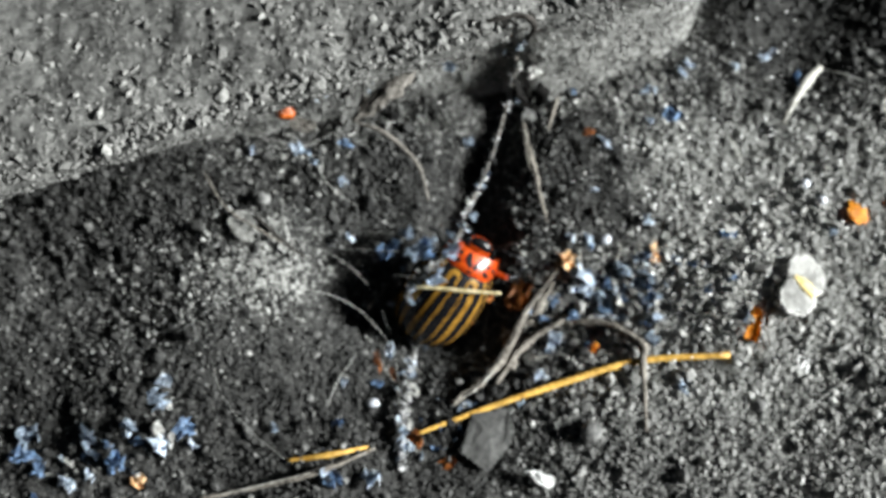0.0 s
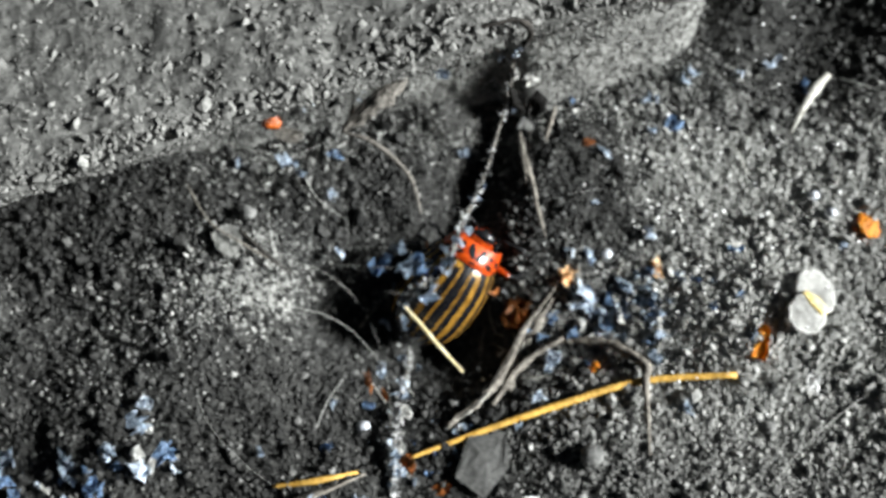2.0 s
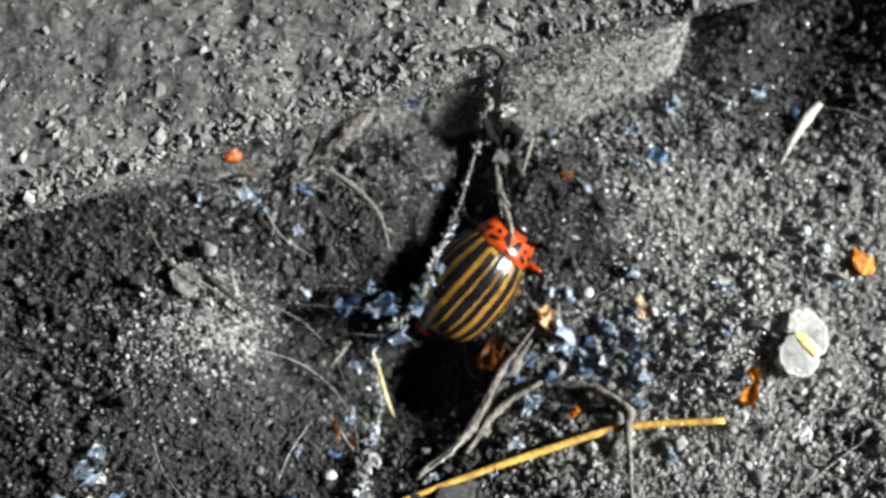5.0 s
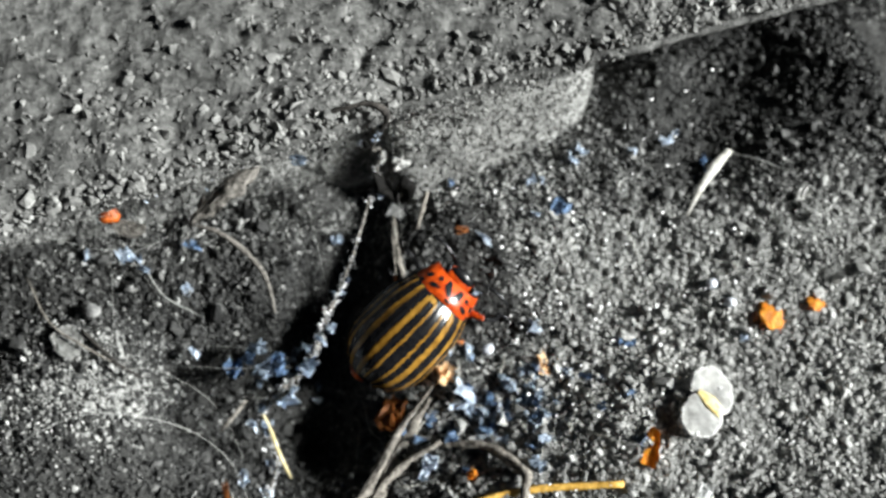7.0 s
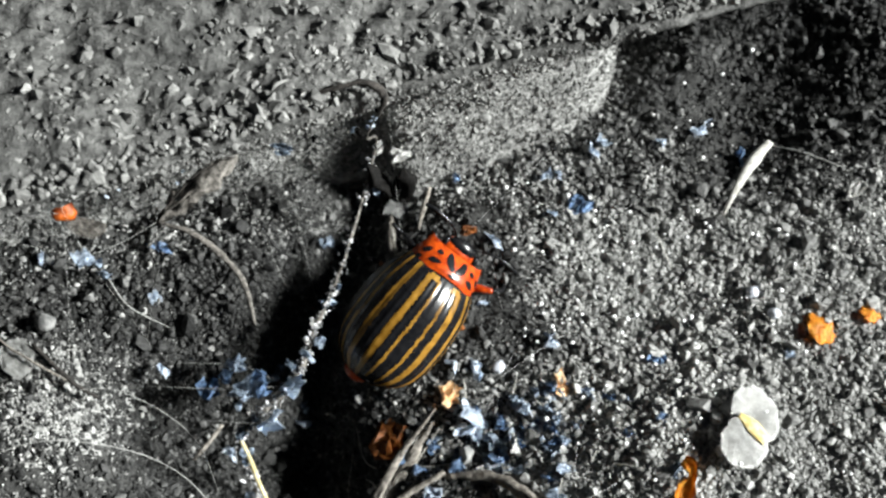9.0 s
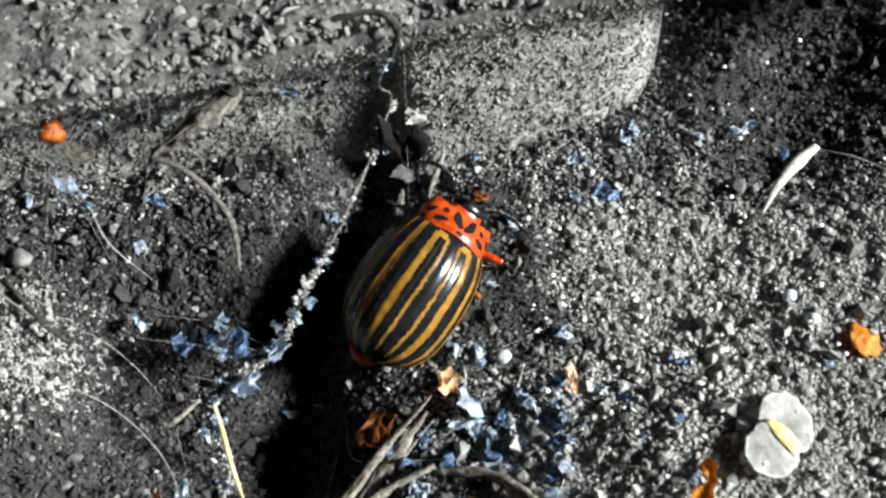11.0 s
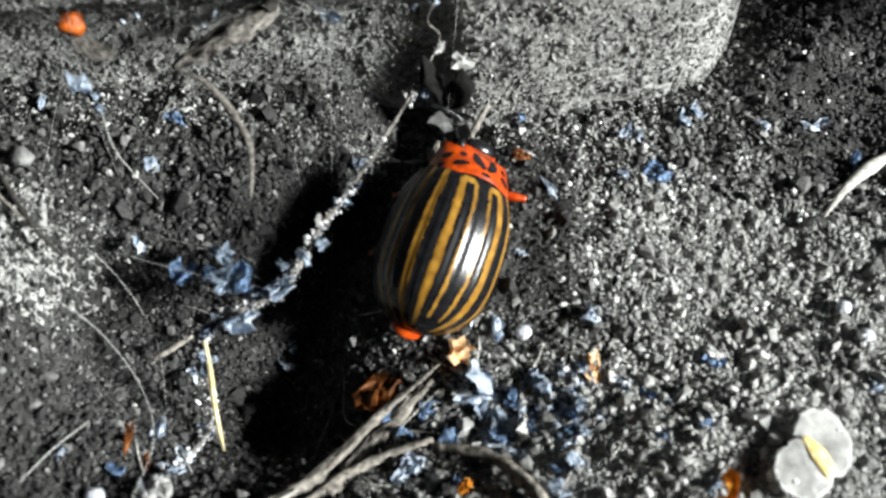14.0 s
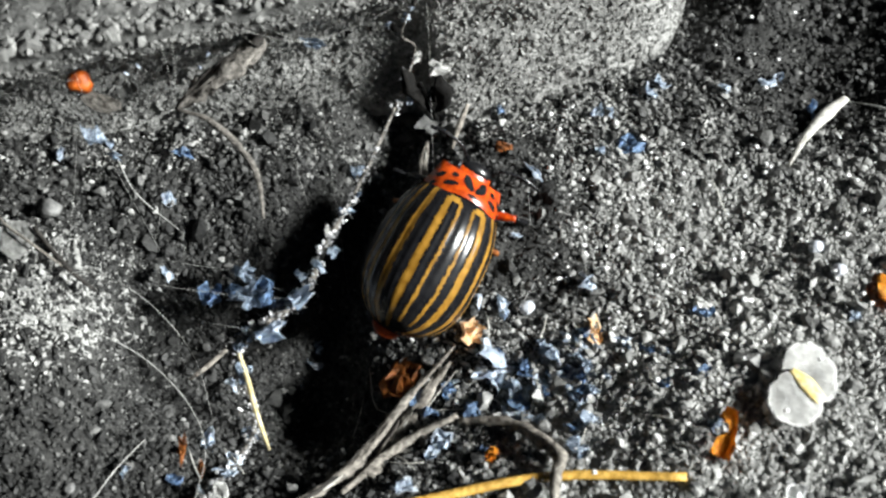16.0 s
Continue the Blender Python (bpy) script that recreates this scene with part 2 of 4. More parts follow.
def grains(name, xs, ys, zs, radii, material, parent=None, seed=3):
    """Very many small angular grains in one mesh."""
    rng = np.random.default_rng(seed)
    bm = bmesh.new()
    bmesh.ops.create_icosphere(bm, subdivisions=1, radius=1)
    ball = np.array([v.co[:] for v in bm.verts])
    tri = np.array([[v.index for v in f.verts] for f in bm.faces])
    bm.free()
    big = radii >= 0.13
    v1, f1 = lumps(rng, xs[big], ys[big], zs[big], radii[big], ball, tri)
    # the finest ones have eight faces each
    eight = np.array([(1, 0, 0), (-1, 0, 0), (0, 1, 0), (0, -1, 0), (0, 0, 1), (0, 0, -1)], float)
    sides = np.array([(0, 2, 4), (2, 1, 4), (1, 3, 4), (3, 0, 4), (2, 0, 5), (1, 2, 5), (3, 1, 5), (0, 3, 5)])
    v2, f2 = lumps(rng, xs[~big], ys[~big], zs[~big], radii[~big] * 1.15, eight, sides)
    v, f = np.concatenate([v1, v2]), np.concatenate([f1, f2 + len(v1)])
    me = bpy.data.meshes.new(name)
    me.vertices.add(len(v))
    me.vertices.foreach_set("co", (v * MM).astype(np.float32).ravel())
    me.loops.add(f.size)
    me.loops.foreach_set("vertex_index", f.astype(np.int32).ravel())
    me.polygons.add(len(f))
    me.polygons.foreach_set("loop_start", np.arange(0, f.size, 3, dtype=np.int32))
    me.update(calc_edges=True)
    me.polygons.foreach_set("use_smooth", [False] * len(me.polygons))
    me.materials.append(material)
    ob = new(name, me)
    ob.parent = parent
    return ob


def lumps(rng, xs, ys, zs, radii, ball, tri):
    """Corners and triangles of one uneven lump at each place."""
    n, k = len(xs), len(ball)
    q = rng.normal(size=(n, 4))
    q /= np.linalg.norm(q, axis=1, keepdims=True)
    w, x, y, z = q.T
    turn = np.stack([1 - 2 * (y * y + z * z), 2 * (x * y - z * w), 2 * (x * z + y * w), 2 * (x * y + z * w), 1 - 2 * (x * x + z * z), 2 * (y * z - x * w), 2 * (x * z - y * w), 2 * (y * z + x * w), 1 - 2 * (x * x + y * y)], 1).reshape(n, 3, 3)
    shape = ball[None] * rng.uniform(0.5, 1.35, (n, k, 1)) * rng.uniform(0.5, 1.3, (n, 1, 3))
    v = np.einsum("nij,nkj->nki", turn, shape) * radii[:, None, None] + np.stack([xs, ys, zs], 1)[:, None]
    f = tri[None] + (np.arange(n) * k)[:, None, None]
    return v.reshape(-1, 3), f.reshape(-1, 3)


# ---- the soil: one sheet, fine where the beetle walks, reaching far out ----
def axis(lo, hi, step, far):
    fine = np.arange(lo, hi + step / 2, step)
    out = [step * 1.35 ** k for k in range(1, 60)]
    reach = np.cumsum(out)
    reach = reach[reach < far]
    return np.concatenate([lo - reach[::-1], fine, hi + reach])


gx, gy = axis(-42, 40, 0.26, 3.0e5), axis(-22, 36, 0.26, 3.0e5)
X, Y = np.meshgrid(gx, gy, indexing="ij")
near = np.exp(-(np.maximum(0, np.abs(X) - 60) / 60) ** 2 - (np.maximum(0, np.abs(Y) - 60) / 60) ** 2)
Z = ground_z(X, Y) + rough(X, Y, 11) * near - 0.15


def soil_shade(x, y):
    """How dark the soil's colour is, shade painted in: in the hollow, along its bank and under the slab."""
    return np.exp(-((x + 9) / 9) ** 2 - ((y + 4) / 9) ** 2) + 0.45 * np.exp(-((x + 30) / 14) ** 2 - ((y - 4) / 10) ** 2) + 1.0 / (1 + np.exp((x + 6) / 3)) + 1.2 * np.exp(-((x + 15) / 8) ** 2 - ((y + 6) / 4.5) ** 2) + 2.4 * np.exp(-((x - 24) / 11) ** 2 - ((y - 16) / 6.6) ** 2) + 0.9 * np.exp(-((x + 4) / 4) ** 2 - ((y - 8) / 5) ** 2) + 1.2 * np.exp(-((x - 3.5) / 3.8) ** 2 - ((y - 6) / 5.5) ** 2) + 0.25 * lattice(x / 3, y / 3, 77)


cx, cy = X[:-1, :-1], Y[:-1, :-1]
# the sheet stays dark where shade is painted, paler soil elsewhere
dry = np.random.default_rng(4).random(cx.shape) > 0.35 + 0.9 * soil_shade(cx, cy)
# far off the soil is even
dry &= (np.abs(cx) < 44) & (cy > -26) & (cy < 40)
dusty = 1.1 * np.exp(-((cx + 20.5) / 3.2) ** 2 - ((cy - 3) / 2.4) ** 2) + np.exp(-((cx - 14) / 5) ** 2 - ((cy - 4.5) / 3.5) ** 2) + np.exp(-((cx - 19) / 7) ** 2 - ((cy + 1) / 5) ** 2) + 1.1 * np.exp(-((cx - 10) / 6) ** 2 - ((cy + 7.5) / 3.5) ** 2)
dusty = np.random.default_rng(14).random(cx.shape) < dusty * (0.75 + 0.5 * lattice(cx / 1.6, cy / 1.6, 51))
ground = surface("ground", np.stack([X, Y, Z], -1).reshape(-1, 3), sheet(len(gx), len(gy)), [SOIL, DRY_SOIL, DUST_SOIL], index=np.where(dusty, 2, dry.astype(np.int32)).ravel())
tagged(ground, "dark grey gritty soil with a shallow hollow", "ground", kind="structure")

rng = np.random.default_rng(5)
n = 190000
xs, ys = rng.uniform(-41, 32, n), rng.uniform(-20, 19, n)
xs[:30000], ys[:30000] = rng.uniform(-18, 1, 30000), rng.uniform(-11, 11, 30000)
# under the slab's overhang the soil goes on
xs[30000:50000], ys[30000:50000] = rng.uniform(10, 38, 20000), rng.uniform(18, 34, 20000)
rs = np.clip(rng.lognormal(math.log(0.070), 0.55, n), 0.04, 0.6)
zs = ground_z(xs, ys) + rough(xs, ys, 11) - 0.15 + rs * rng.uniform(0.0, 0.8, n)
# dark crumbs, shade painted in, fill the hollow and its bank, paler grit lies beyond
darkened = soil_shade(xs, ys)
in_dark = rng.random(n) < np.minimum(0.985, 0.9 * darkened)
tagged(grains("soil_grains", xs[~in_dark], ys[~in_dark], zs[~in_dark], rs[~in_dark], GRAIN), "loose dark and pale sand grains on the soil", "grains", kind="stuff")
tagged(grains("dark_soil_crumbs", xs[in_dark], ys[in_dark], zs[in_dark], rs[in_dark], DARK_CRUMB, seed=13), "dark soil crumbs with painted shade in the hollow", "soil crumbs", kind="stuff")
# pale dust blown over parts of the soil
dx, dy, dr = [], [], []
for x, y, wide, long, m in ((14.5, 5.5, 3.0, 2.0, 9000), (10.5, 4.0, 4.5, 4.0, 6000), (19.0, 3.0, 4.5, 2.8, 12000), (5.0, -6.5, 5.0, 2.5, 5000), (9.0, -5.5, 3.5, 2.5, 8000), (9.0, -7.2, 3.5, 1.7, 9000), (19.0, -1.5, 7.5, 6.0, 46000), (12.0, -8.5, 6.0, 3.0, 18000), (7.0, -3.0, 3.5, 3.0, 2500), (-20.8, 3.0, 2.8, 1.8, 2600), (-28.0, 0.0, 5.0, 2.0, 700), (15.0, -9.0, 5.0, 4.0, 1500), (3.0, 11.5, 8.0, 0.8, 1800), (-14.0, 11.0, 6.0, 0.8, 1300)):
    dx.append(rng.normal(x, wide, m)), dy.append(rng.normal(y, long, m)), dr.append(np.clip(rng.lognormal(math.log(0.068), 0.4, m), 0.035, 0.22))
# small clods among the dust
dx.append(rng.normal(16, 7, 1300)), dy.append(rng.normal(-4, 5, 1300)), dr.append(np.clip(rng.lognormal(math.log(0.19), 0.4, 1300), 0.1, 0.5))
xs, ys, rs = np.concatenate(dx), np.concatenate(dy), np.concatenate(dr)
# none lies on the soil that is coloured dark for the shade under the slab
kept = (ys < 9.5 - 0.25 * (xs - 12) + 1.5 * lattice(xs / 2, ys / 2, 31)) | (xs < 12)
kept &= (xs > 6.5 + 1.5 * lattice(xs / 1.5, ys / 1.5, 32)) | (ys < 0.5) | (ys > 10) | (xs < -3)
xs, ys, rs = xs[kept], ys[kept], rs[kept]
zs = ground_z(xs, ys) + rough(xs, ys, 11) - 0.12 + rs * 0.6
tagged(grains("dust", xs, ys, zs, rs, DUST, seed=6), "pale fine concrete dust on the soil", "dust", kind="stuff")


# ---- the concrete block whose edge overhangs the soil ----
def edge_y(x):
    return 12.2 + 0.09 * x + 0.07 * np.minimum(x, 0)


def foot_y(x):
    return 13.6 + 0.09 * np.maximum(x, 0) + 0.045 * np.minimum(x, 0) + 0.5 * np.exp(-((x + 4.5) / 3.5) ** 2) + 18 / (1 + np.exp(-(x - 16.5) / 1.4 - 0.8 * lattice(x / 2.0, x * 0.0 + 3.0, 5)))


def face_y(x, z):
    """The slab's face: hollow under the lip, with a dusty bulge beside the trench."""
    k = np.clip(z / 9.6, 0, 1)
    bulge = (2.3 - 0.07 * np.clip(x, 0, 12)) / (1 + np.exp(-(x + 0.4) / 0.4)) / (1 + np.exp((x - 13.2) / 1.8))
    return foot_y(x) + (edge_y(x) - foot_y(x)) * k ** (6 + 24 / (1 + np.exp(-(x - 12) / 1.2))) - bulge * (1 - k)


bx = axis(-46, 40, 0.3, 2500)
# from the foot up the face, round the lip and back over the top
prof = [(0, -6), (0, 0)] + [(k / 26, k / 26 * 9.6) for k in range(1, 27)]
lip = [(1, 9.6), (1, 10.0), (0.98, 10.4), (0.9, 10.75), (0.75, 10.98), (0.5, 11.1)]
BX = bx[:, None]
cols_y, cols_z = [], []
for k, z in prof + lip[1:4]:
    cols_y.append(face_y(BX, k * 9.6 + 0 * BX) if z <= 9.6 else edge_y(BX) * k + foot_y(BX) * (1 - k))
    cols_z.append(np.full_like(BX, z))
back = axis(0.0, 26, 0.3, 2500)
back = back[back >= 0]
for d in back:
    cols_y.append(edge_y(BX) + 0.25 + d)
    cols_z.append(np.full_like(BX, 11.0 + min(0.25, d * 0.3)))
BY, BZ = np.concatenate(cols_y, 1), np.concatenate(cols_z, 1)
BXX = np.broadcast_to(BX, BY.shape)
wear = rough(BXX, BY * 0.8 + BZ * 1.3, 41)
keep = np.exp(-(np.maximum(0, np.abs(BXX) - 60) / 60) ** 2)
flat = np.clip((BZ - 9.5) / 1.2, 0, 1)
pits = np.minimum(0, lattice(BXX / 1.1, BY / 1.1, 63) + 0.7 * lattice(BXX / 3.1, BY / 2.7, 64) + 0.35) * 0.9
BYY = BY - wear * keep * (0.45 - 0.05 * flat)
BZZ = BZ + (wear * 0.8 + 0.5 * pits) * keep * flat
# past x = 19 bare, darker concrete paints in the shade of the recess
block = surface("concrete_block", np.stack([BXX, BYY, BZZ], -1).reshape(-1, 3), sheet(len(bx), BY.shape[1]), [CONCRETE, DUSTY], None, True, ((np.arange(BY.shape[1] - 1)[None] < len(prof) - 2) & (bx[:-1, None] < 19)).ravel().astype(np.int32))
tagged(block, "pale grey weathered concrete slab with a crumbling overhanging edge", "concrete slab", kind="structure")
n = 44000
xs = rng.uniform(-44, 38, n)
back_d = rng.exponential(6.0, n)
on_top = rng.random(n) < 0.12
hh = rng.uniform(0.2, 10.4, n)
# pale grains stay off the face past x = 14, part of that painted shade
on_top |= (rng.random(n) < 0.14) | (xs > 14)
ys = np.where(on_top, edge_y(xs) + back_d, face_y(xs, hh))
zs = np.where(on_top, 11.15, hh)
w = rough(xs, ys * 0.8 + zs * 1.3, 41)
ys = ys - np.where(on_top, 0.4, 0.45) * w
zs = zs + np.where(on_top, w * 0.8 + np.minimum(0, lattice(xs / 1.1, ys / 1.1, 63) + 0.7 * lattice(xs / 3.1, ys / 2.7, 64) + 0.35) * 0.45, 0)
rs = np.clip(rng.lognormal(math.log(0.15), 0.42, n), 0.07, 0.5) * np.where(on_top, 1, 0.52)
grains("concrete_grain", xs, ys, zs, rs, PALE_GRAIN, block, 8)["kind"] = "stuff"


# ---- the striped beetle ----
def beetle():
    b = new("beetle")
    tagged(b, "glossy yellow and black striped potato beetle with orange collar", "beetle")

    def wing_at(k, a, side, grow=0.0):
        # k: from the tail to the front; a: from the seam on top to the lower rim
        if k < 0.46:
            s = max(0.0, 1 - ((0.46 - k) / 0.46) ** 2.6) ** 0.5
        else:
            s = (1 - 0.52 * ((k - 0.46) / 0.54) ** 2.6) ** 0.5
        wide = 2.85 * s + grow
        high = 3.0 * (s if k < 0.46 else (1 - 0.42 * ((k - 0.46) / 0.54) ** 2.8)) + grow
        th = a * radians(100)
        return (side * wide * math.sin(th) ** 0.92, -5.0 + 7.5 * k, 1.1 + high * math.cos(th))

    # black and yellow by turns, from the seam outwards
    bands = (0.0, 0.065, 0.095, 0.195, 0.275, 0.42, 0.495, 0.63, 0.67, 0.76, 0.795, 1.0)
    for side in (1, -1):
        av, kinds = [], []
        for n, (p, q) in enumerate(zip(bands, bands[1:])):
            m = max(4, round((q - p) * 110))
            av += [p + (q - p) * j / m for j in range(m)]
            kinds += [n % 2] * m
        av.append(1.0)
        kv = [1 - math.cos(math.pi * j / 64 * 0.5) for j in range(22)]
        kv = kv + list(np.linspace(kv[-1] + 0.015, 1.0, 44))
        # shallow lengthwise grooves
        v = [wing_at(k, a, side, 0.011 * math.cos(a * 2 * math.pi * 12) * min(1, 6 * k, 8 * (1 - k))) for k in kv for a in av]
        nv = len(av)
        f, idx = [], []
        for i in range(len(kv) - 1):
            for j in range(nv - 1):
                q = (i * nv + j, i * nv + j + 1, (i + 1) * nv + j + 1, (i + 1) * nv + j)
                f.append(q if side > 0 else q[::-1])
                # the inner two yellow stripes meet in an arch at the front; all stop short of the front rim
                wave = 0.010 * noise.noise(Vector((kv[i] * 9, av[j] * 5, side * 3.0))) + 0.007 * noise.noise(Vector((kv[i] * 34, av[j] * 12, side * 7.0)))
                d = kinds[min(len(kinds) - 1, int(np.searchsorted(av, av[j] + wave + 1e-6)))]
                arch = 0.955 - 3.0 * (av[j] - 0.168) ** 2
                if 0.05 < av[j] < 0.275 and arch - 0.035 < kv[i] < arch:
                    d = 1
                if kv[i] > min(0.965, arch if av[j] < 0.275 else 0.95) or kv[i] < 0.02:
                    d = 0
                if av[j] < 0.15 and kv[i] < 0.08:
                    d = 0
                idx.append(d)
        surface("wing_case", v, f, [BLACK, YELLOW], b, True, idx)
    # the small black plate between collar and wing cases
    bm = bmesh.new()
    bmesh.ops.create_uvsphere(bm, u_segments=14, v_segments=8, radius=1)
    for q in bm.verts:
        q.co = Vector((q.co.x * 0.4 * (1 + 0.5 * q.co.y), 2.3 + q.co.y * 0.34, 2.86 + q.co.z * 0.12))
    part("scutellum", bm, BLACK, b)
    # body below the wing cases
    bm = bmesh.new()
    bmesh.ops.create_uvsphere(bm, u_segments=28, v_segments=14, radius=1)
    for q in bm.verts:
        q.co = Vector((q.co.x * 2.5, -1.1 + q.co.y * 3.9, 1.15 + q.co.z * (0.75 if q.co.z < 0 else 0.9)))
    part("abdomen", bm, RED, b, "orange-red belly")
    bm = bmesh.new()
    bmesh.ops.create_uvsphere(bm, u_segments=18, v_segments=10, radius=1)
    for q in bm.verts:
        q.co = Vector((q.co.x * 0.8 - 0.1, -4.85 + q.co.y * 0.55, 0.95 + q.co.z * 0.4))
    part("tail_tip", bm, RED, b)
    # collar plate
    def collar_at(u, w):
        # u: across, -1 to 1; w: from back to front
        wide = 2.2 - 0.5 * w ** 1.6
        bow = 0.5 * (1 - u * u)
        th = u * radians(82)
        return Vector((wide * math.sin(th), 2.15 + 1.32 * w + bow * (0.35 - 0.15 * w) * 1.2 - 0.55 * (1 - math.cos(th)) * (1 - w) + 0.25 * abs(u) ** 3 * w, 1.05 + (2.05 - 1.0 * w ** 1.7) * math.cos(th)))
    us, ws = np.linspace(-1, 1, 29), np.linspace(0, 1, 13)
    v = [collar_at(u, w) for u in us for w in ws]
    collar = surface("collar_plate", v, [q[::-1] for q in sheet(29, 13)], RED, b)
    tagged(collar, "orange collar plate with black spots")
    for u, w, r1, r2, turn in ((-0.13, 0.62, 0.20, 0.52, 0.45), (0.13, 0.62, 0.20, 0.52, -0.45), (-0.42, 0.35, 0.30, 0.17, 0.3), (0.42, 0.35, 0.30, 0.17, -0.3), (-0.42, 0.72, 0.17, 0.15, 0), (0.42, 0.72, 0.17, 0.15, 0), (-0.68, 0.55, 0.24, 0.17, 0.5), (0.68, 0.55, 0.24, 0.17, -0.5), (-0.72, 0.22, 0.16, 0.14, 0), (0.72, 0.22, 0.16, 0.14, 0), (0.0, 0.16, 0.20, 0.12, 0)):
        at = collar_at(u, w)
        du, dw = (collar_at(u + 0.02, w) - at).normalized(), (collar_at(u, min(1, w + 0.02)) - collar_at(u, w - 0.02)).normalized()
        up = du.cross(dw).normalized()
        bm = bmesh.new()
        rings = []
        for size in (0.35, 0.7, 1.0):
            ring = []
            for s in range(14):
                a = 2 * math.pi * s / 14
                x, y = size * 1.2 * r1 * math.cos(a) * (1 + 0.2 * math.sin(3 * a + u * 9)), size * 1.15 * r2 * math.sin(a)
                x, y = x * math.cos(turn) - y * math.sin(turn), x * math.sin(turn) + y * math.cos(turn)
                p = collar_at(max(-0.99, min(0.99, u + x / 2.9)), max(0.0, min(1.0, w + y / 1.8)))
                ring.append(bm.verts.new(p + up * (0.035 - 0.012 * size)))
            rings.append(ring)
        bm.faces.new(rings[0])
        for p, q in zip(rings, rings[1:]):
            for s in range(14):
                bm.faces.new((p[s], p[(s + 1) % 14], q[(s + 1) % 14], q[s]))
        part("spot", bm, BLACK, b)
    # head with eyes and feelers
    bm = bmesh.new()
    bmesh.ops.create_uvsphere(bm, u_segments=24, v_segments=14, radius=1)
    for q in bm.verts:
        q.co = Vector((q.co.x * 1.1, 3.55 + q.co.y * 0.82, 1.15 + q.co.z * 0.68))
    head = part("head", bm, RED, b, "orange head with a dark brow patch")
    bm = bmesh.new()
    bmesh.ops.create_uvsphere(bm, u_segments=16, v_segments=10, radius=1)
    for q in bm.verts:
        q.co = Vector((q.co.x * 0.85, 3.95 + q.co.y * 0.5, 1.38 + q.co.z * 0.43))
    part("brow_patch", bm, BLACK, head)
    for s in (-1, 1):
        bm = bmesh.new()
        bmesh.ops.create_uvsphere(bm, u_segments=14, v_segments=9, radius=1)
        for q in bm.verts:
            q.co = Vector((s * 1.0 + q.co.x * 0.2, 3.8 + q.co.y * 0.34, 1.35 + q.co.z * 0.3))
        part("eye", bm, BLACK, head)
        bm = bmesh.new()
        tube(bm, [(s * 0.6, 4.25, 1.4), (s * 1.3, 4.65, 1.8), (s * 2.3, 4.8, 1.85), (s * 3.2, 4.7, 1.7)], (0.06, 0.06, 0.08, 0.12, 0.09), 7, 6, knots=0.5)
        part("feeler", bm, BLACK, head, "black beaded feeler")
    legs = []
    for s in (-1, 1):
        for n, (y, reach, ahead) in enumerate(((2.5, 2.45, 0.8), (0.8, 2.4, -0.1), (-0.9, 2.1, -1.3))):
            # the legs on the left are drawn in under the body
            reach += 0.45 * (s > 0 and n == 0) - 0.6 * (s < 0)
            ahead -= 0.9 * (s < 0 and n == 0)
            hip = Vector((s * 1.7, y, 1.0 - 0.4 * (s < 0)))
            knee = Vector((s * (reach - 1.0), ahead * 0.6, 0.75))
            foot = Vector((s * (reach - 0.9), ahead * 1.2, -0.85))
            knee -= Vector((s * 0.75, 0, 0))
            leg = part("leg", tube(bmesh.new(), [(0, 0, 0), knee * 0.5 + Vector((0, 0, 0.12)), knee], (0.2, 0.24, 0.15), 9, 5), RED, b)
            leg.location = hip * MM
            part("shin", tube(bmesh.new(), [knee, (knee + foot) / 2 + Vector((s * 0.25, 0, 0.15)), foot], (0.13, 0.15, 0.12), 8, 5), BROWN if n else BLACK, leg)
            toe = foot + Vector((s * 0.75, ahead * 0.18, -0.08))
            part("foot", tube(bmesh.new(), [foot, (foot + toe) / 2, toe], (0.11, 0.14, 0.08), 7, 4, knots=0.4), BLACK, leg)
            legs.append((leg, hip, s, n))
    return b, legs


BEETLE, LEGS = beetle()


# ---- moving stick ----
STICK = strand("stick", "pale yellow dry straw stick caught in the web", "stick", NEEDLE, [(0, 0, 0), (2.0, 0.02, 0.03), (3.8, -0.05, 0.05), (6.3, 0, 0)], (0.11, 0.15, 0.14, 0.1), sides=9, knots=0.15)


# ---- stalks, twigs and straws on the soil ----
def split_twig(label, points, radii, splinters):
    """A flattened twig with long splinters standing off its bark."""
    q = random.Random(len(label) + splinters)
    twig = strand("twig", label, "twig", TWIG, points, radii, "twigs", sides=10, flat=0.6, knots=1.1)
    line = bend(points, 8)
    for k in range(splinters):
        a = q.randrange(0, len(line) // 2)
        b = min(len(line) - 1, a + q.randrange(len(line) // 3, len(line) // 2 + 2))
        off = Vector((q.uniform(-0.22, 0.22), q.uniform(-0.22, 0.22), q.uniform(0.05, 0.2)))
        part("splinter", tube(bmesh.new(), [line[a] + off * 0.4, line[(a + b) // 2] + off, line[b] + off * q.uniform(1.0, 2.2)], (0.03, max(radii) * 0.5, 0.02), 6, 6, flat=0.5, knots=0.8, seed=k), (TWIG, PITH, DARK_TWIG)[k % 3], twig)
    return twig


strand("straw", "long bent yellow straw stalk lying on the soil", "straw", STRAW, [(-12.3, -10.1, -1.6), (-7.3, -9.2, -1.7), (-1.7, -8.4, -1.6), (3.6, -7.9, -1.6), (9.6, -8.8, -0.9)], (0.12, 0.2, 0.25, 0.24, 0.2), sides=9, flat=0.7, knots=0.12)
strand("straw", "short orange-yellow straw piece lying in the hollow", "straw", STRAW, [(-20.8, -10.5, -0.5), (-18.1, -10.7, -0.2), (-15.5, -10.5, -0.9)], (0.12, 0.22, 0.1), sides=8, flat=0.6, knots=0.2)
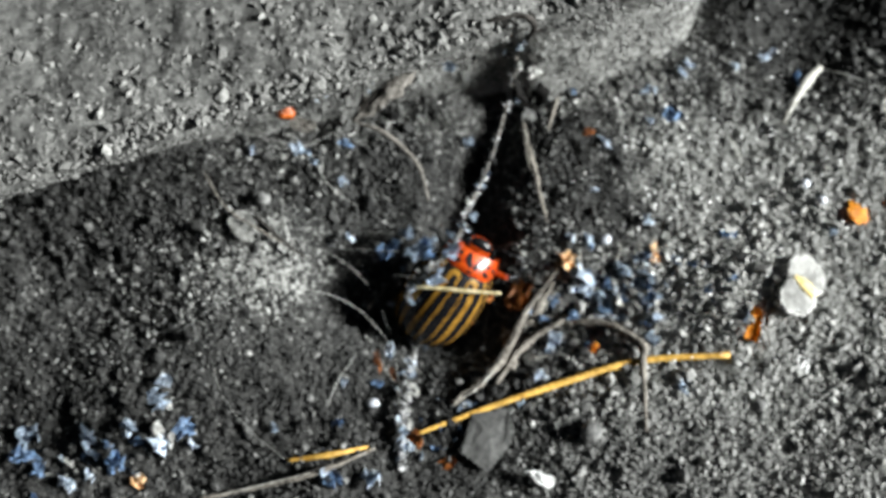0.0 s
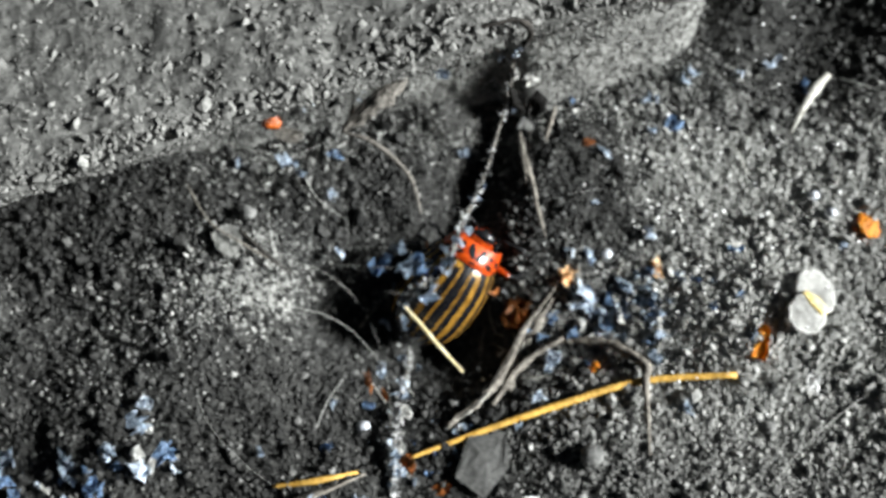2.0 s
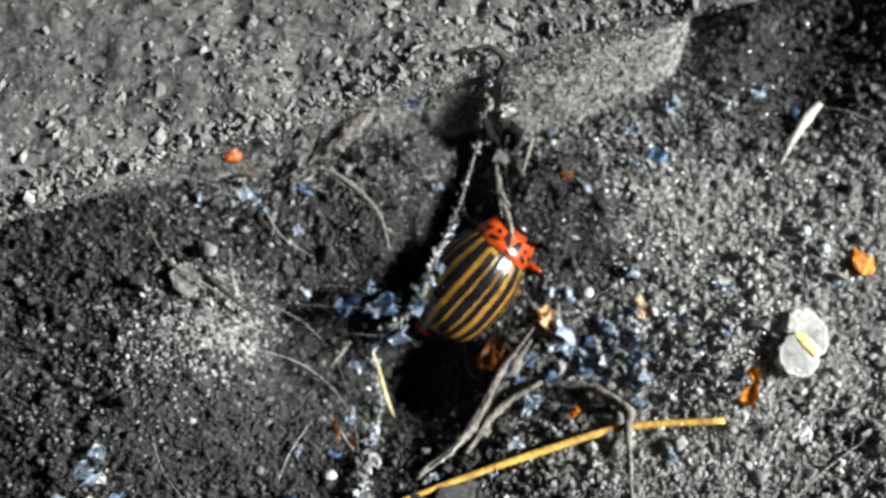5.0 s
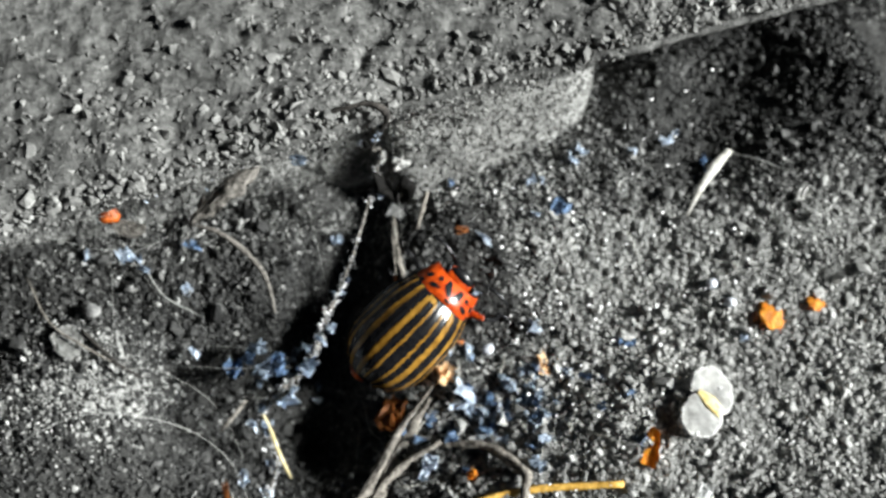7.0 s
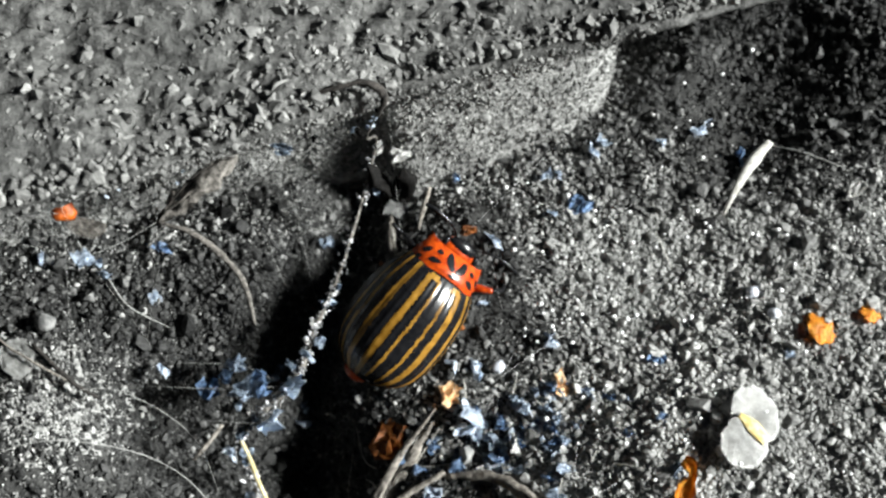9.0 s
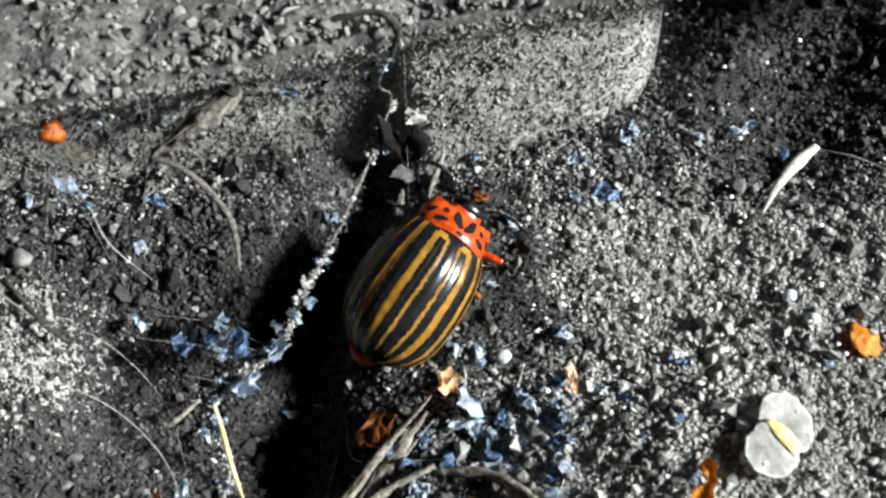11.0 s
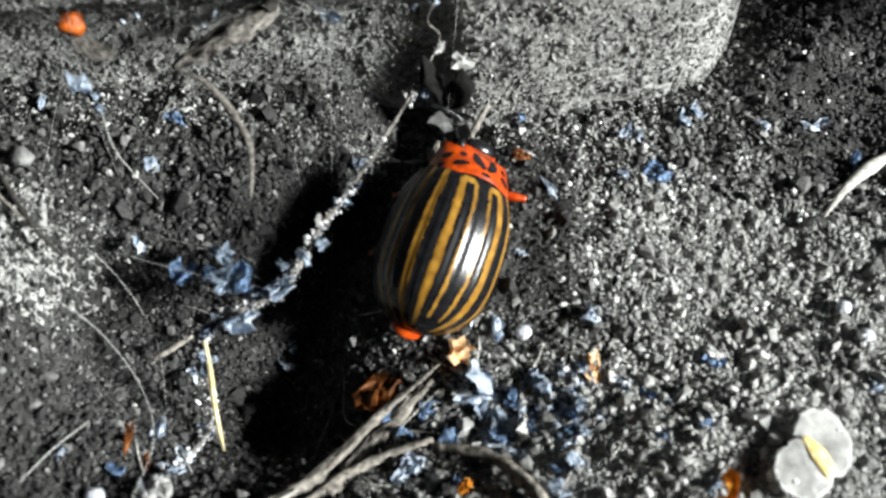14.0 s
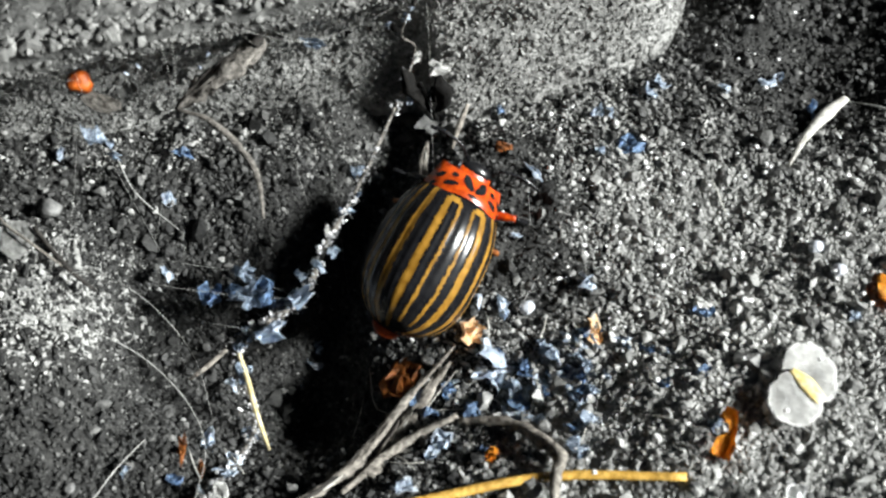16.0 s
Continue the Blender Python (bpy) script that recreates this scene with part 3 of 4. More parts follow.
split_twig("grey-brown bent twig on the soil", [(-26.9, -11.8, -1.1), (-23.9, -11.8, -0.9), (-19.0, -11.8, 0.1), (-15.0, -10.7, -0.8)], (0.1, 0.16, 0.14, 0.05), 3)
split_twig("grey forked twig leaning out of the hollow", [(-9.4, -8.4, -2.1), (-5.9, -6.2, -2.7), (-2.8, -2.2, -3.5), (-0.3, -0.1, -2.6)], (0.2, 0.28, 0.2, 0.06), 3)
strand("twig", "thin grey twig beside the straw", "twig", TWIG, [(-6.2, -7.5, -2.3), (-3.5, -4.7, -3.9), (-0.5, -3.5, -3.5)], (0.14, 0.24, 0.16), sides=8, knots=0.5, group="twigs")
strand("twig", "grey-brown bent stalk on the soil", "twig", TWIG, [(-0.4, -3.7, -3.8), (2.1, -4.5, -3.0), (3.9, -6.7, -1.6), (3.7, -8.5, -1.2), (2.8, -12.9, -0.9)], (0.2, 0.32, 0.34, 0.22, 0.08), sides=9, knots=0.8, group="twigs")
split_twig("pale split twig in the hollow", [(-4.9, -6.5, -3.0), (-3.6, -3.6, -4.7), (-2.0, -2.1, -3.8), (-0.6, -0.7, -3.1)], (0.3, 0.36, 0.26, 0.08), 5)
strand("twig", "short dark twig half buried in soil", "twig", DARK_TWIG, [(-20.4, 5.7, 2.9), (-18.6, 3.4, 2.4), (-17.4, 2.5, 1.5)], (0.09, 0.14, 0.07), sides=8, knots=0.4, group="twigs")
strand("twig", "thin brown twig on the soil", "twig", TWIG, [(-23.5, 9.9, 2.6), (-22.2, 6.5, 3.1), (-20.3, 4.6, 3.1), (-18.3, 3.1, 2.2)], (0.04, 0.07, 0.07, 0.04), sides=7, knots=0.4, group="twigs")
strand("twig", "short grey twig piece on the soil", "twig", TWIG, [(-13.9, -0.2, -3.4), (-13.1, 0.7, -3.8), (-12.2, 1.7, -4.1)], (0.1, 0.16, 0.1), sides=7, knots=0.4, group="twigs")
def withered_bud():
    bm = bmesh.new()
    tube(bm, [(0.3, 12.0, -2.2), (0.0, 11.2, 0.6), (-0.4, 10.4, 3.4)], (0.12, 0.14, 0.1), 8, 8, knots=0.5)
    bud = tagged(part("withered_bud", bm, CHARRED), "black withered bud with curled leaves on a stalk", "withered bud")
    for line, radii in (([(-0.4, 10.2, 3.2), (-0.75, 10.3, 4.2), (-1.25, 10.6, 5.1), (-1.6, 11.0, 5.9)], (0.1, 0.42, 0.5, 0.08)), ([(-0.3, 10.2, 3.2), (0.1, 10.0, 4.0), (0.3, 10.2, 5.0), (0.2, 10.6, 5.6)], (0.1, 0.42, 0.45, 0.1)), ([(-0.3, 10.2, 3.2), (-0.35, 10.1, 4.2), (-0.2, 10.5, 4.9)], (0.08, 0.2, 0.06))):
        part("leaf", tube(bmesh.new(), line, radii, 12, 8, flat=0.4, knots=0.9), CHARRED, bud)


withered_bud()
flake((0.2, 12.0, 4.6), (1.2, 0.9), WHITE, "small white flake caught beside black leaves", 26, group="flakes in the web", lift=0.35, turn=0.7, notch=0.6, lean=0.5)
flake((-0.5, 9.6, 3.0), (1.9, 1.0), STONE, "flat grey chip caught below black leaves", 27, name="stone_chip", category="stone", lift=0.12, turn=0.3, tilt=0.2, lean=0.4)
strand("twig", "black crooked twig leaning on the stump", "twig", DARK_TWIG, [(-2.9, 13.6, -1.2), (-1.5, 13.2, -0.8), (-0.1, 12.6, -1.0)], (0.12, 0.26, 0.14), sides=9, knots=0.7, group="twigs")
strand("twig", "pale broken grass stub among black twigs", "twig", TWIG, [(0.5, 8.4, 2.4), (0.9, 9.2, 3.1), (1.5, 10.2, 3.6)], (0.06, 0.2, 0.1), sides=8, knots=0.4, group="twigs")
strand("dry_stalk", "pale tapered dry grass sliver on the soil", "stalk", PITH, [(17.5, 6.8, 0.4), (18.4, 7.9, 1.0), (20.0, 9.6, 0.7), (21.4, 10.7, 0.5)], (0.07, 0.2, 0.36, 0.22), sides=9, flat=0.5, knots=0.15)

# ---- the dusty strand of web that runs down to the hollow ----
def dusty_strand():
    line = [(-0.3, 11.8, 10.6), (-1.4, 11.5, 7.8), (-1.0, 12.4, 5.0), (-3.9, 6.6, 3.4), (-6.0, 3.9, 1.9), (-7.7, 1.7, 0.3), (-10.9, -0.2, -0.7), (-11.0, -2.4, -5.4), (-12.7, -8.1, -1.4), (-13.5, -12.3, -0.9)]
    bm = bmesh.new()
    tube(bm, line, (0.03, 0.04, 0.06, 0.08, 0.11, 0.16, 0.17, 0.10, 0.07, 0.04), 10, 20, knots=1.3)
    thing = part("web_strand", bm, HUSK)
    tagged(thing, "thick web strand coated with soil grains and dust", "web strand")
    p = bend(line, 40)
    r = np.random.default_rng(12)
    pick = (70 + (len(p) - 70) * r.random(1500) ** 0.62).astype(int)
    c = np.array([p[i][:] for i in pick]) + r.normal(0, 0.15, (1500, 3))
    grains("clinging_grain", c[:, 0], c[:, 1], c[:, 2], np.clip(r.lognormal(math.log(0.07), 0.45, 1500), 0.03, 0.15), CLING, thing, 4)["kind"] = "stuff"
    q = random.Random(23)
    for k in range(34):
        # flakes that hang on the lower part of the strand
        at = p[int(len(p) * (q.uniform(0.58, 0.99) if k < 26 else q.uniform(0.2, 0.6)))] + Vector((q.gauss(0, 0.3), q.gauss(0, 0.3), q.gauss(0.1, 0.15)))
        part("flake", crumpled(bmesh.new(), at, (q.uniform(0.4, 1.2), q.uniform(0.35, 0.8)), 300 + k, 0.25, q.uniform(0, 6), 0.6, lean=0.3), (FLAKE, BLUE, WHITE, BLUE)[k % 4], thing, smooth=False)


CLING = mat("clinging grain", (0.22, 0.22, 0.22), (0.55, 0.55, 0.56), 0.3, 2, 0.6, 0.4, 0.4, island=(0.1, 1.7))
dusty_strand()

# ---- husk and scraps hanging in the web under the slab's edge ----
def husk():
    bm = bmesh.new()
    top, mid, tip = Vector((-8.5, 12.0, 7.4)), Vector((-12.8, 9.9, 5.8)), Vector((-8.7, 3.9, 4.3))
    tube(bm, [top + Vector((0.15, 0.5, 0.1)), top, top.lerp(mid, 0.35) + Vector((0.1, -0.1, 0.1)), top.lerp(mid, 0.7), mid], (0.1, 0.36, 0.66, 0.55, 0.1), 14, 10, flat=0.5, knots=1.2)
    ob = part("husk", bm, HUSK, None)
    tagged(ob, "torn grey-brown dry husk hanging in the web", "husk")
    q = random.Random(6)
    part("crown", tube(bmesh.new(), [top + Vector((-0.2, -0.1, 0.2)), top + Vector((0.1, 0.4, 0.35)), top + Vector((0.3, 0.9, 0.3))], (0.3, 0.5, 0.15), 9, 6, flat=0.6, knots=1.1), DARK_TWIG, ob, "dark crumbled end")
    for k in range(9):
        off = Vector((q.uniform(-0.35, 0.35), q.uniform(-0.4, 0.4), q.uniform(0.2, 0.35)))
        a, b = q.uniform(0.0, 0.4), q.uniform(0.6, 1.08)
        part("fibre", tube(bmesh.new(), [top.lerp(mid, a) + off, top.lerp(mid, (a + b) / 2) + off * 1.15, top.lerp(mid, b) + off * 0.5], (0.03, 0.09, 0.02), 6, 6, flat=0.5, knots=0.6, seed=k), (DARK_TWIG, HUSK, DARK_TWIG)[k % 3], ob)
    part("tail", tube(bmesh.new(), [mid, mid.lerp(tip, 0.3) + Vector((0.7, 0.6, 0.5)), mid.lerp(tip, 0.7) + Vector((0.9, 0.6, 0.5)), tip], (0.08, 0.17, 0.17, 0.07), 8, 10, flat=0.5, knots=0.5), HUSK, ob, "curved frayed stalk")


husk()
dot = pebble((-17.0, 10.4, 7.8), (1.25, 1.2, 1.1), RUSSET, "orange seed hanging in the web by its papery wing", 3, "winged_seed", "seed")
part("papery_wing", crumpled(bmesh.new(), (1.1, -0.5, -0.75), (2.1, 1.2), 8, 0.15, notch=0.15, thick=0.05), HUSK, dot, "thin brown papery wing", smooth=False)
dot.rotation_euler = (0, 0, -0.25)
flake((-16.5, 8.5, 6.1), (1.5, 1.1), BLUE, "crumpled bluish flake caught in web threads", 21, group="flakes in the web", lift=0.7, turn=0.5, tilt=0.8)
flake((-15.8, 7.7, 5.4), (1.0, 0.5), BLUE, "crumpled bluish flake caught in web threads", 22, group="flakes in the web", lift=0.5, turn=-0.8, tilt=0.6)
flake((-5.8, 12.0, 7.2), (1.3, 0.8), BLUE, "curled grey-blue flake caught in web threads", 23, group="flakes in the web", lift=0.8, turn=0.3, tilt=0.8)
flake((-6.6, 13.0, 7.5), (0.6, 0.5), DARK_TWIG, "small dark crumb caught in web threads", 24, name="crumb", category="crumb", group="flakes in the web", lift=0.4)
flake((1.6, -0.9, -2.4), (1.4, 1.9), FLAKE, "pale crumpled flake standing on the soil", 25, group="pale flakes", lift=0.2, turn=0.5, tilt=0.3, lean=0.6)
strand("twig", "thin black twig hanging under the slab's edge", "twig", DARK_TWIG, [(-4.4, 12.1, 11.4), (-2.7, 12.2, 11.8), (-1.0, 12.1, 12.0), (-0.3, 11.7, 11.2), (-0.7, 11.6, 9.5)], (0.06, 0.13, 0.16, 0.24, 0.08), sides=8, knots=0.8, group="twigs")

q = random.Random(52)
line = bend([(-16.0, 10.6, 7.8), (-12.0, 11.4, 7.3), (-8.3, 12.4, 7.6), (-5.8, 12.0, 7.2), (-2.6, 12.1, 7.6), (-1.2, 11.7, 8.6), (-0.6, 11.6, 9.8)], 10)
for k in range(30):
    at = line[q.randrange(len(line))] + Vector((q.gauss(0, 0.2), q.gauss(0, 0.2), q.gauss(0, 0.2)))
    size = q.uniform(0.18, 0.55)
    flake(at, (size, size * q.uniform(0.5, 0.9)), (CHARRED, FLAKE, CHARRED)[k % 3], ("tiny black crumb hanging in the web", "tiny pale crumb hanging in the web", "tiny black crumb hanging in the web")[k % 3], 400 + k, name="crumb", category="crumb", group="crumbs in the web", lift=size * 0.4, turn=q.uniform(0, 6), tilt=0.6, sides=7)

# ---- petals, seeds and flakes lying on the soil ----
def papery(place, size, seed, turn=0.0, lean=0.0, cup=0.1, wave=0.12, ragged=0.06):
    """A thin wavy disc with an uneven rim. cup: how far its rim stands up; wave: its folds; both by its size."""
    m = Matrix.Translation(place) @ Matrix.Rotation(lean, 4, "Y") @ Matrix.Rotation(turn, 4, "Z")
    bm, sides, rings = bmesh.new(), 36, []
    reach = (size[0] + size[1]) / 4
    hub = bm.verts.new(m @ Vector((0, 0, 0)))
    for k in range(1, 8):
        r, ring = k / 7, []
        for n in range(sides):
            a = 2 * math.pi * n / sides
            w = r * (1 + ragged * r * (noise.noise(Vector((math.cos(a) * 2.2 + seed, math.sin(a) * 2.2, 0))) + 0.5 * noise.noise(Vector((math.cos(a) * 7 + seed, math.sin(a) * 7, 3)))))
            x, y = size[0] / 2 * w * math.cos(a), size[1] / 2 * w * math.sin(a)
            z = reach * (cup * r * r + wave * r * noise.noise(Vector((x * 1.3 + seed * 2.1, y * 1.3, seed))) + 0.3 * wave * noise.noise(Vector((x * 4 + seed, y * 4, 9))))
            ring.append(bm.verts.new(m @ Vector((x, y, z))))
        rings.append(ring)
    faces = [bm.faces.new((hub, rings[0][n], rings[0][(n + 1) % sides])) for n in range(sides)]
    for p, q in zip(rings, rings[1:]):
        faces += [bm.faces.new((p[n], q[n], q[(n + 1) % sides], p[(n + 1) % sides])) for n in range(sides)]
    bmesh.ops.solidify(bm, geom=faces, thickness=0.06)
    return bm


def two_lobed_seed():
    c = (15.5, -5.1, -1.0)
    s = new("winged_seed")
    s.location = Vector(c) * MM
    tagged(s, "white two-lobed papery seed with a yellow ridge", "seed")
    part("lobe", papery((0.6, 0.65, 0.62), (2.7, 3.2), 31, -0.1, 0.12, -0.04, 0.06, 0.16), WHITE, s)
    part("lobe", papery((-0.5, -0.75, 0.9), (2.5, 2.9), 36, -0.3, 0.12, -0.04, 0.06, 0.2), WHITE, s)
    part("ridge", tube(bmesh.new(), [(-0.3, 0.75, 0.86), (0.2, 0.0, 0.88), (0.7, -0.95, 0.8)], (0.15, 0.42, 0.25), 12, 8, flat=0.16, knots=0.15), AMBER, s, "yellow ridge")


two_lobed_seed()
for place, size, seed, label in (((21.4, -0.3, -0.5), (2.3, 1.9), 41, "bright orange crumpled petal scrap on the soil"), ((24.1, -0.1, -0.6), (1.2, 1.1), 44, "small orange petal scrap on the soil")):
    scrap = part("petal", papery((0, 0, 0), size, seed, 0.4, 0.35, -0.3, 0.28, 0.3), ORANGE)
    scrap.location = Vector(place) * MM
    tagged(scrap, label, "petal", "orange petals")


def ribbon(name, label, category, material, points, widths, twist, thick=0.06, group=""):
    """A thin twisted strip along a bent line. widths: its half breadth along it; twist: its turn in degrees at both ends."""
    line, bm, rows = bend(points, 8), bmesh.new(), []
    for n, p in enumerate(line):
        t = n / (len(line) - 1)
        along = (line[min(n + 1, len(line) - 1)] - line[max(n - 1, 0)]).normalized()
        side = along.cross(Vector((0.05, 0.02, 1))).normalized()
        side.rotate(Matrix.Rotation(radians(twist[0] + (twist[1] - twist[0]) * t), 3, along))
        w = np.interp(t, np.linspace(0, 1, len(widths)), widths)
        up = along.cross(side)
        rows.append([bm.verts.new(p + side * w * (u + 0.12 * noise.noise(p * 1.9 + Vector((u, 0, 0)))) - up * 0.35 * w * u * u) for u in (-1, -0.5, 0, 0.5, 1)])
    faces = [bm.faces.new((a[k], a[k + 1], b[k + 1], b[k])) for a, b in zip(rows, rows[1:]) for k in range(4)]
    bmesh.ops.solidify(bm, geom=faces, thickness=thick)
    return tagged(part(name, bm, material), label, category, group)


ribbon("petal", "twisted orange petal scrap, narrow in the middle", "petal", ORANGE, [(11.7, -6.1, -0.1), (12.0, -6.5, -0.1), (12.0, -7.0, -0.4), (11.7, -7.4, -0.6), (11.2, -8.1, -0.8)], (0.28, 0.4, 0.2, 0.24, 0.52, 0.5), (35, 10), group="orange petals")
flake((14.1, -10.3, -0.05), (1.5, 2.0), SPECK, "white flake with a dark broken corner", 45, lift=0.25, turn=-0.3, tilt=0.15, lean=0.4, notch=0.5)
flake((-4.7, -14.6, -0.8), (2.0, 1.1), SPECK, "white flake on the soil", 46, lift=0.2, turn=-0.3, tilt=0.15, lean=0.4, notch=0.5)
flake((24.9, 6.5, 1.1), (2.0, 0.8), WHITE, "narrow white flake on the soil", 47, lift=0.3, turn=0.6)
flake((0.7, 0.4, -2.2), (1.4, 1.6), PEACH, "curled faded orange petal scrap behind the beetle", 48, name="petal", category="petal", lift=0.3, turn=0.3, notch=0.45, lean=0.6)
flake((1.0, -6.1, -2.6), (0.8, 0.6), ORANGE, "small orange petal scrap on the soil", 49, name="petal", category="petal", lift=0.3, group="orange petals")
flake((-13.1, -5.3, -3.2), (0.5, 1.0), BROWN, "small rusty scale on the soil", 50, name="scale", category="scale", lift=0.3)
flake((-3.1, -1.0, -3.9), (2.0, 2.9), BROWN, "brown translucent seed scale standing in the hollow", 51, name="scale", category="scale", lift=0.5, turn=-0.3, tilt=0.7)
flake((6.7, -0.4, -2.1), (0.8, 1.7), PEACH, "curled faded orange petal scrap on the soil", 52, name="petal", category="petal", lift=0.2, turn=0.2, notch=0.45, lean=0.6)
flake((-12.3, -10.5, -1.3), (0.9, 1.3), BROWN, "rusty seed scale beside the web strand", 53, name="scale", category="scale", lift=0.5)
flake((-10.5, -12.4, -1.5), (1.5, 0.8), BROWN, "brown seed scale on the soil", 54, name="scale", category="scale", lift=0.3)
flake((0.9, -6.2, -2.7), (0.7, 0.5), ORANGE, "small orange petal scrap on the soil", 55, name="petal", category="petal", lift=0.3, group="orange petals")
flake((-30.6, -10.0, -0.8), (1.2, 1.0), PEACH, "faded orange petal scrap on the soil", 56, name="petal", category="petal", lift=0.4)
flake((-13.9, -4.4, -2.5), (0.5, 1.6), BROWN, "rusty upright scale in the hollow", 57, name="scale", category="scale", lift=0.4)
flake((-7.4, -11.3, -1.4), (4.6, 3.6), STONE, "flat angular grey stone chip lying on the soil", 5, name="stone_chip", category="stone", lift=0.12, turn=0.8, tilt=0.1, thick=0.6, sides=5, notch=0.2)
for place, size, seed in (((-14.7, -7.4, -2.1), 0.95, 11), ((10.9, -12.4, -1.8), 1.0, 12), ((-0.8, -12.2, -0.9), 1.6, 13), ((18.7, 0.8, -0.2), 0.7, 15), ((17.9, 2.2, -0.2), 0.8, 16), ((3.5, 1.3, -1.9), 0.8, 17), ((-18.8, -6.4, -1.4), 0.6, 18), ((-19.7, 6.8, 2.8), 1.1, 19)):
    pebble(place, (size, size * 0.9, size * 0.8), QUARTZ if seed in (11, 15, 16, 17) else STONE, "rounded pale quartz pebble on the soil" if seed in (11, 15, 16, 17) else "rounded grey pebble on the soil", seed, group="pebbles")

flake((-21.2, 5.2, 2.9), (2.0, 2.6), DUST_SOIL, "flat dusty grey stone chip beside a thin twig", 6, name="stone_chip", category="stone", lift=0.12, turn=0.2, tilt=0.2, thick=0.35, sides=7, notch=0.25)
split_twig("pale brown split twig standing in the trench", [(-0.8, 10.3, 0.7), (-1.0, 7.1, 2.1), (-0.9, 4.3, 1.5), (-0.6, 2.6, -0.1)], (0.08, 0.2, 0.15, 0.05), 2)
PALE = "pale bluish-white mineral flake on the soil"
STEEL = "crumpled steel-blue flake on the soil"
for place, wide, long, kind, seed in (
    ((4.7, -1.2, -2.7), 1.3, 1.0, 0, 61), ((1.6, -1.5, -3.2), 1.2, 2.0, 0, 62), ((2.2, 1.4, -1.6), 0.8, 1.3, 0, 63),
    ((6.6, 2.0, -1.1), 1.0, 0.9, 0, 64), ((3.1, -1.4, -3.0), 0.7, 1.0, 1, 65), ((2.8, -2.6, -3.4), 1.5, 1.0, 1, 66),
    ((-1.7, -3.0, -4.2), 1.2, 1.2, 1, 67), ((2.7, -4.0, -3.3), 1.4, 0.7, 0, 68), ((-1.8, -5.4, -3.4), 1.1, 0.7, 0, 69),
    ((6.1, -2.0, -2.5), 0.8, 1.0, 1, 70)):
    flake(place, (wide, long), (FLAKE, BLUE, FLAKE, NAVY)[kind + 2 * (seed % 2)], STEEL if kind and seed % 2 else PALE, seed, group="pale flakes", lift=0.35, turn=seed * 1.7, tilt=0.5, lean=0.5, notch=0.55, thick=0.06)
for place, wide, long, kind, seed in (
    ((-14.3, 3.8, 0.5), 0.8, 0.6, 0, 71), ((-14.1, 7.6, 1.6), 0.6, 0.7, 0, 72), ((-20.0, 11.2, 1.6), 0.7, 0.4, 0, 73),
    ((-10.0, 1.8, 0.7), 1.5, 1.1, 1, 74), ((-9.2, 2.0, 0.7), 1.2, 1.0, 1, 75), ((-10.4, 3.3, 0.7), 1.1, 0.8, 1, 76),
    ((-12.0, 2.3, 0.7), 1.0, 1.0, 1, 77), ((-9.0, -0.2, 0.7), 1.3, 0.9, 0, 78), ((-7.7, 1.5, 0.7), 0.8, 1.2, 0, 79),
    ((-7.5, 2.4, -6.0), 0.7, 0.7, 1, 80), ((-8.0, 1.7, -6.6), 0.9, 0.6, 0, 81)):
    flake(place, (wide * 1.25, long * 1.25), (FLAKE, BLUE, FLAKE, NAVY)[kind + 2 * (seed % 2)], "crumpled bluish flake caught in web threads" if 74 <= seed <= 79 else PALE, seed, group="pale flakes", lift=0.7 if 74 <= seed <= 79 else 0.3, notch=0.4, sides=15, turn=seed * 1.7, tilt=0.4, lean=0.6)
for place, wide, long, kind, seed in (
    ((-12.9, -3.4, -3.8), 1.1, 0.8, 0, 82), ((-16.4, -5.6, -1.7), 0.6, 0.9, 0, 83), ((-11.3, -2.3, -6.1), 0.9, 1.0, 1, 84),
    ((-12.1, 0.4, -5.4), 0.6, 1.3, 0, 85), ((-10.5, -3.2, -6.0), 1.0, 0.6, 1, 86), ((-14.2, -5.9, -2.6), 0.7, 0.8, 1, 87),
    ((-11.9, -5.3, -3.6), 0.8, 1.5, 0, 88), ((11.8, 12.2, 1.3), 0.7, 1.0, 0, 89), ((18.2, 12.6, 0.3), 0.6, 1.2, 0, 90),
    ((19.4, 10.2, 0.4), 0.5, 1.2, 1, 91), ((8.2, 8.7, 0.8), 0.6, 0.8, 0, 92)):
    flake(place, (wide, long), (FLAKE, BLUE, FLAKE, NAVY)[kind + 2 * (seed % 2)], STEEL if kind and seed % 2 else PALE, seed, group="pale flakes", lift=0.35, turn=seed * 1.7, tilt=0.5, lean=0.5, notch=0.55, thick=0.06)
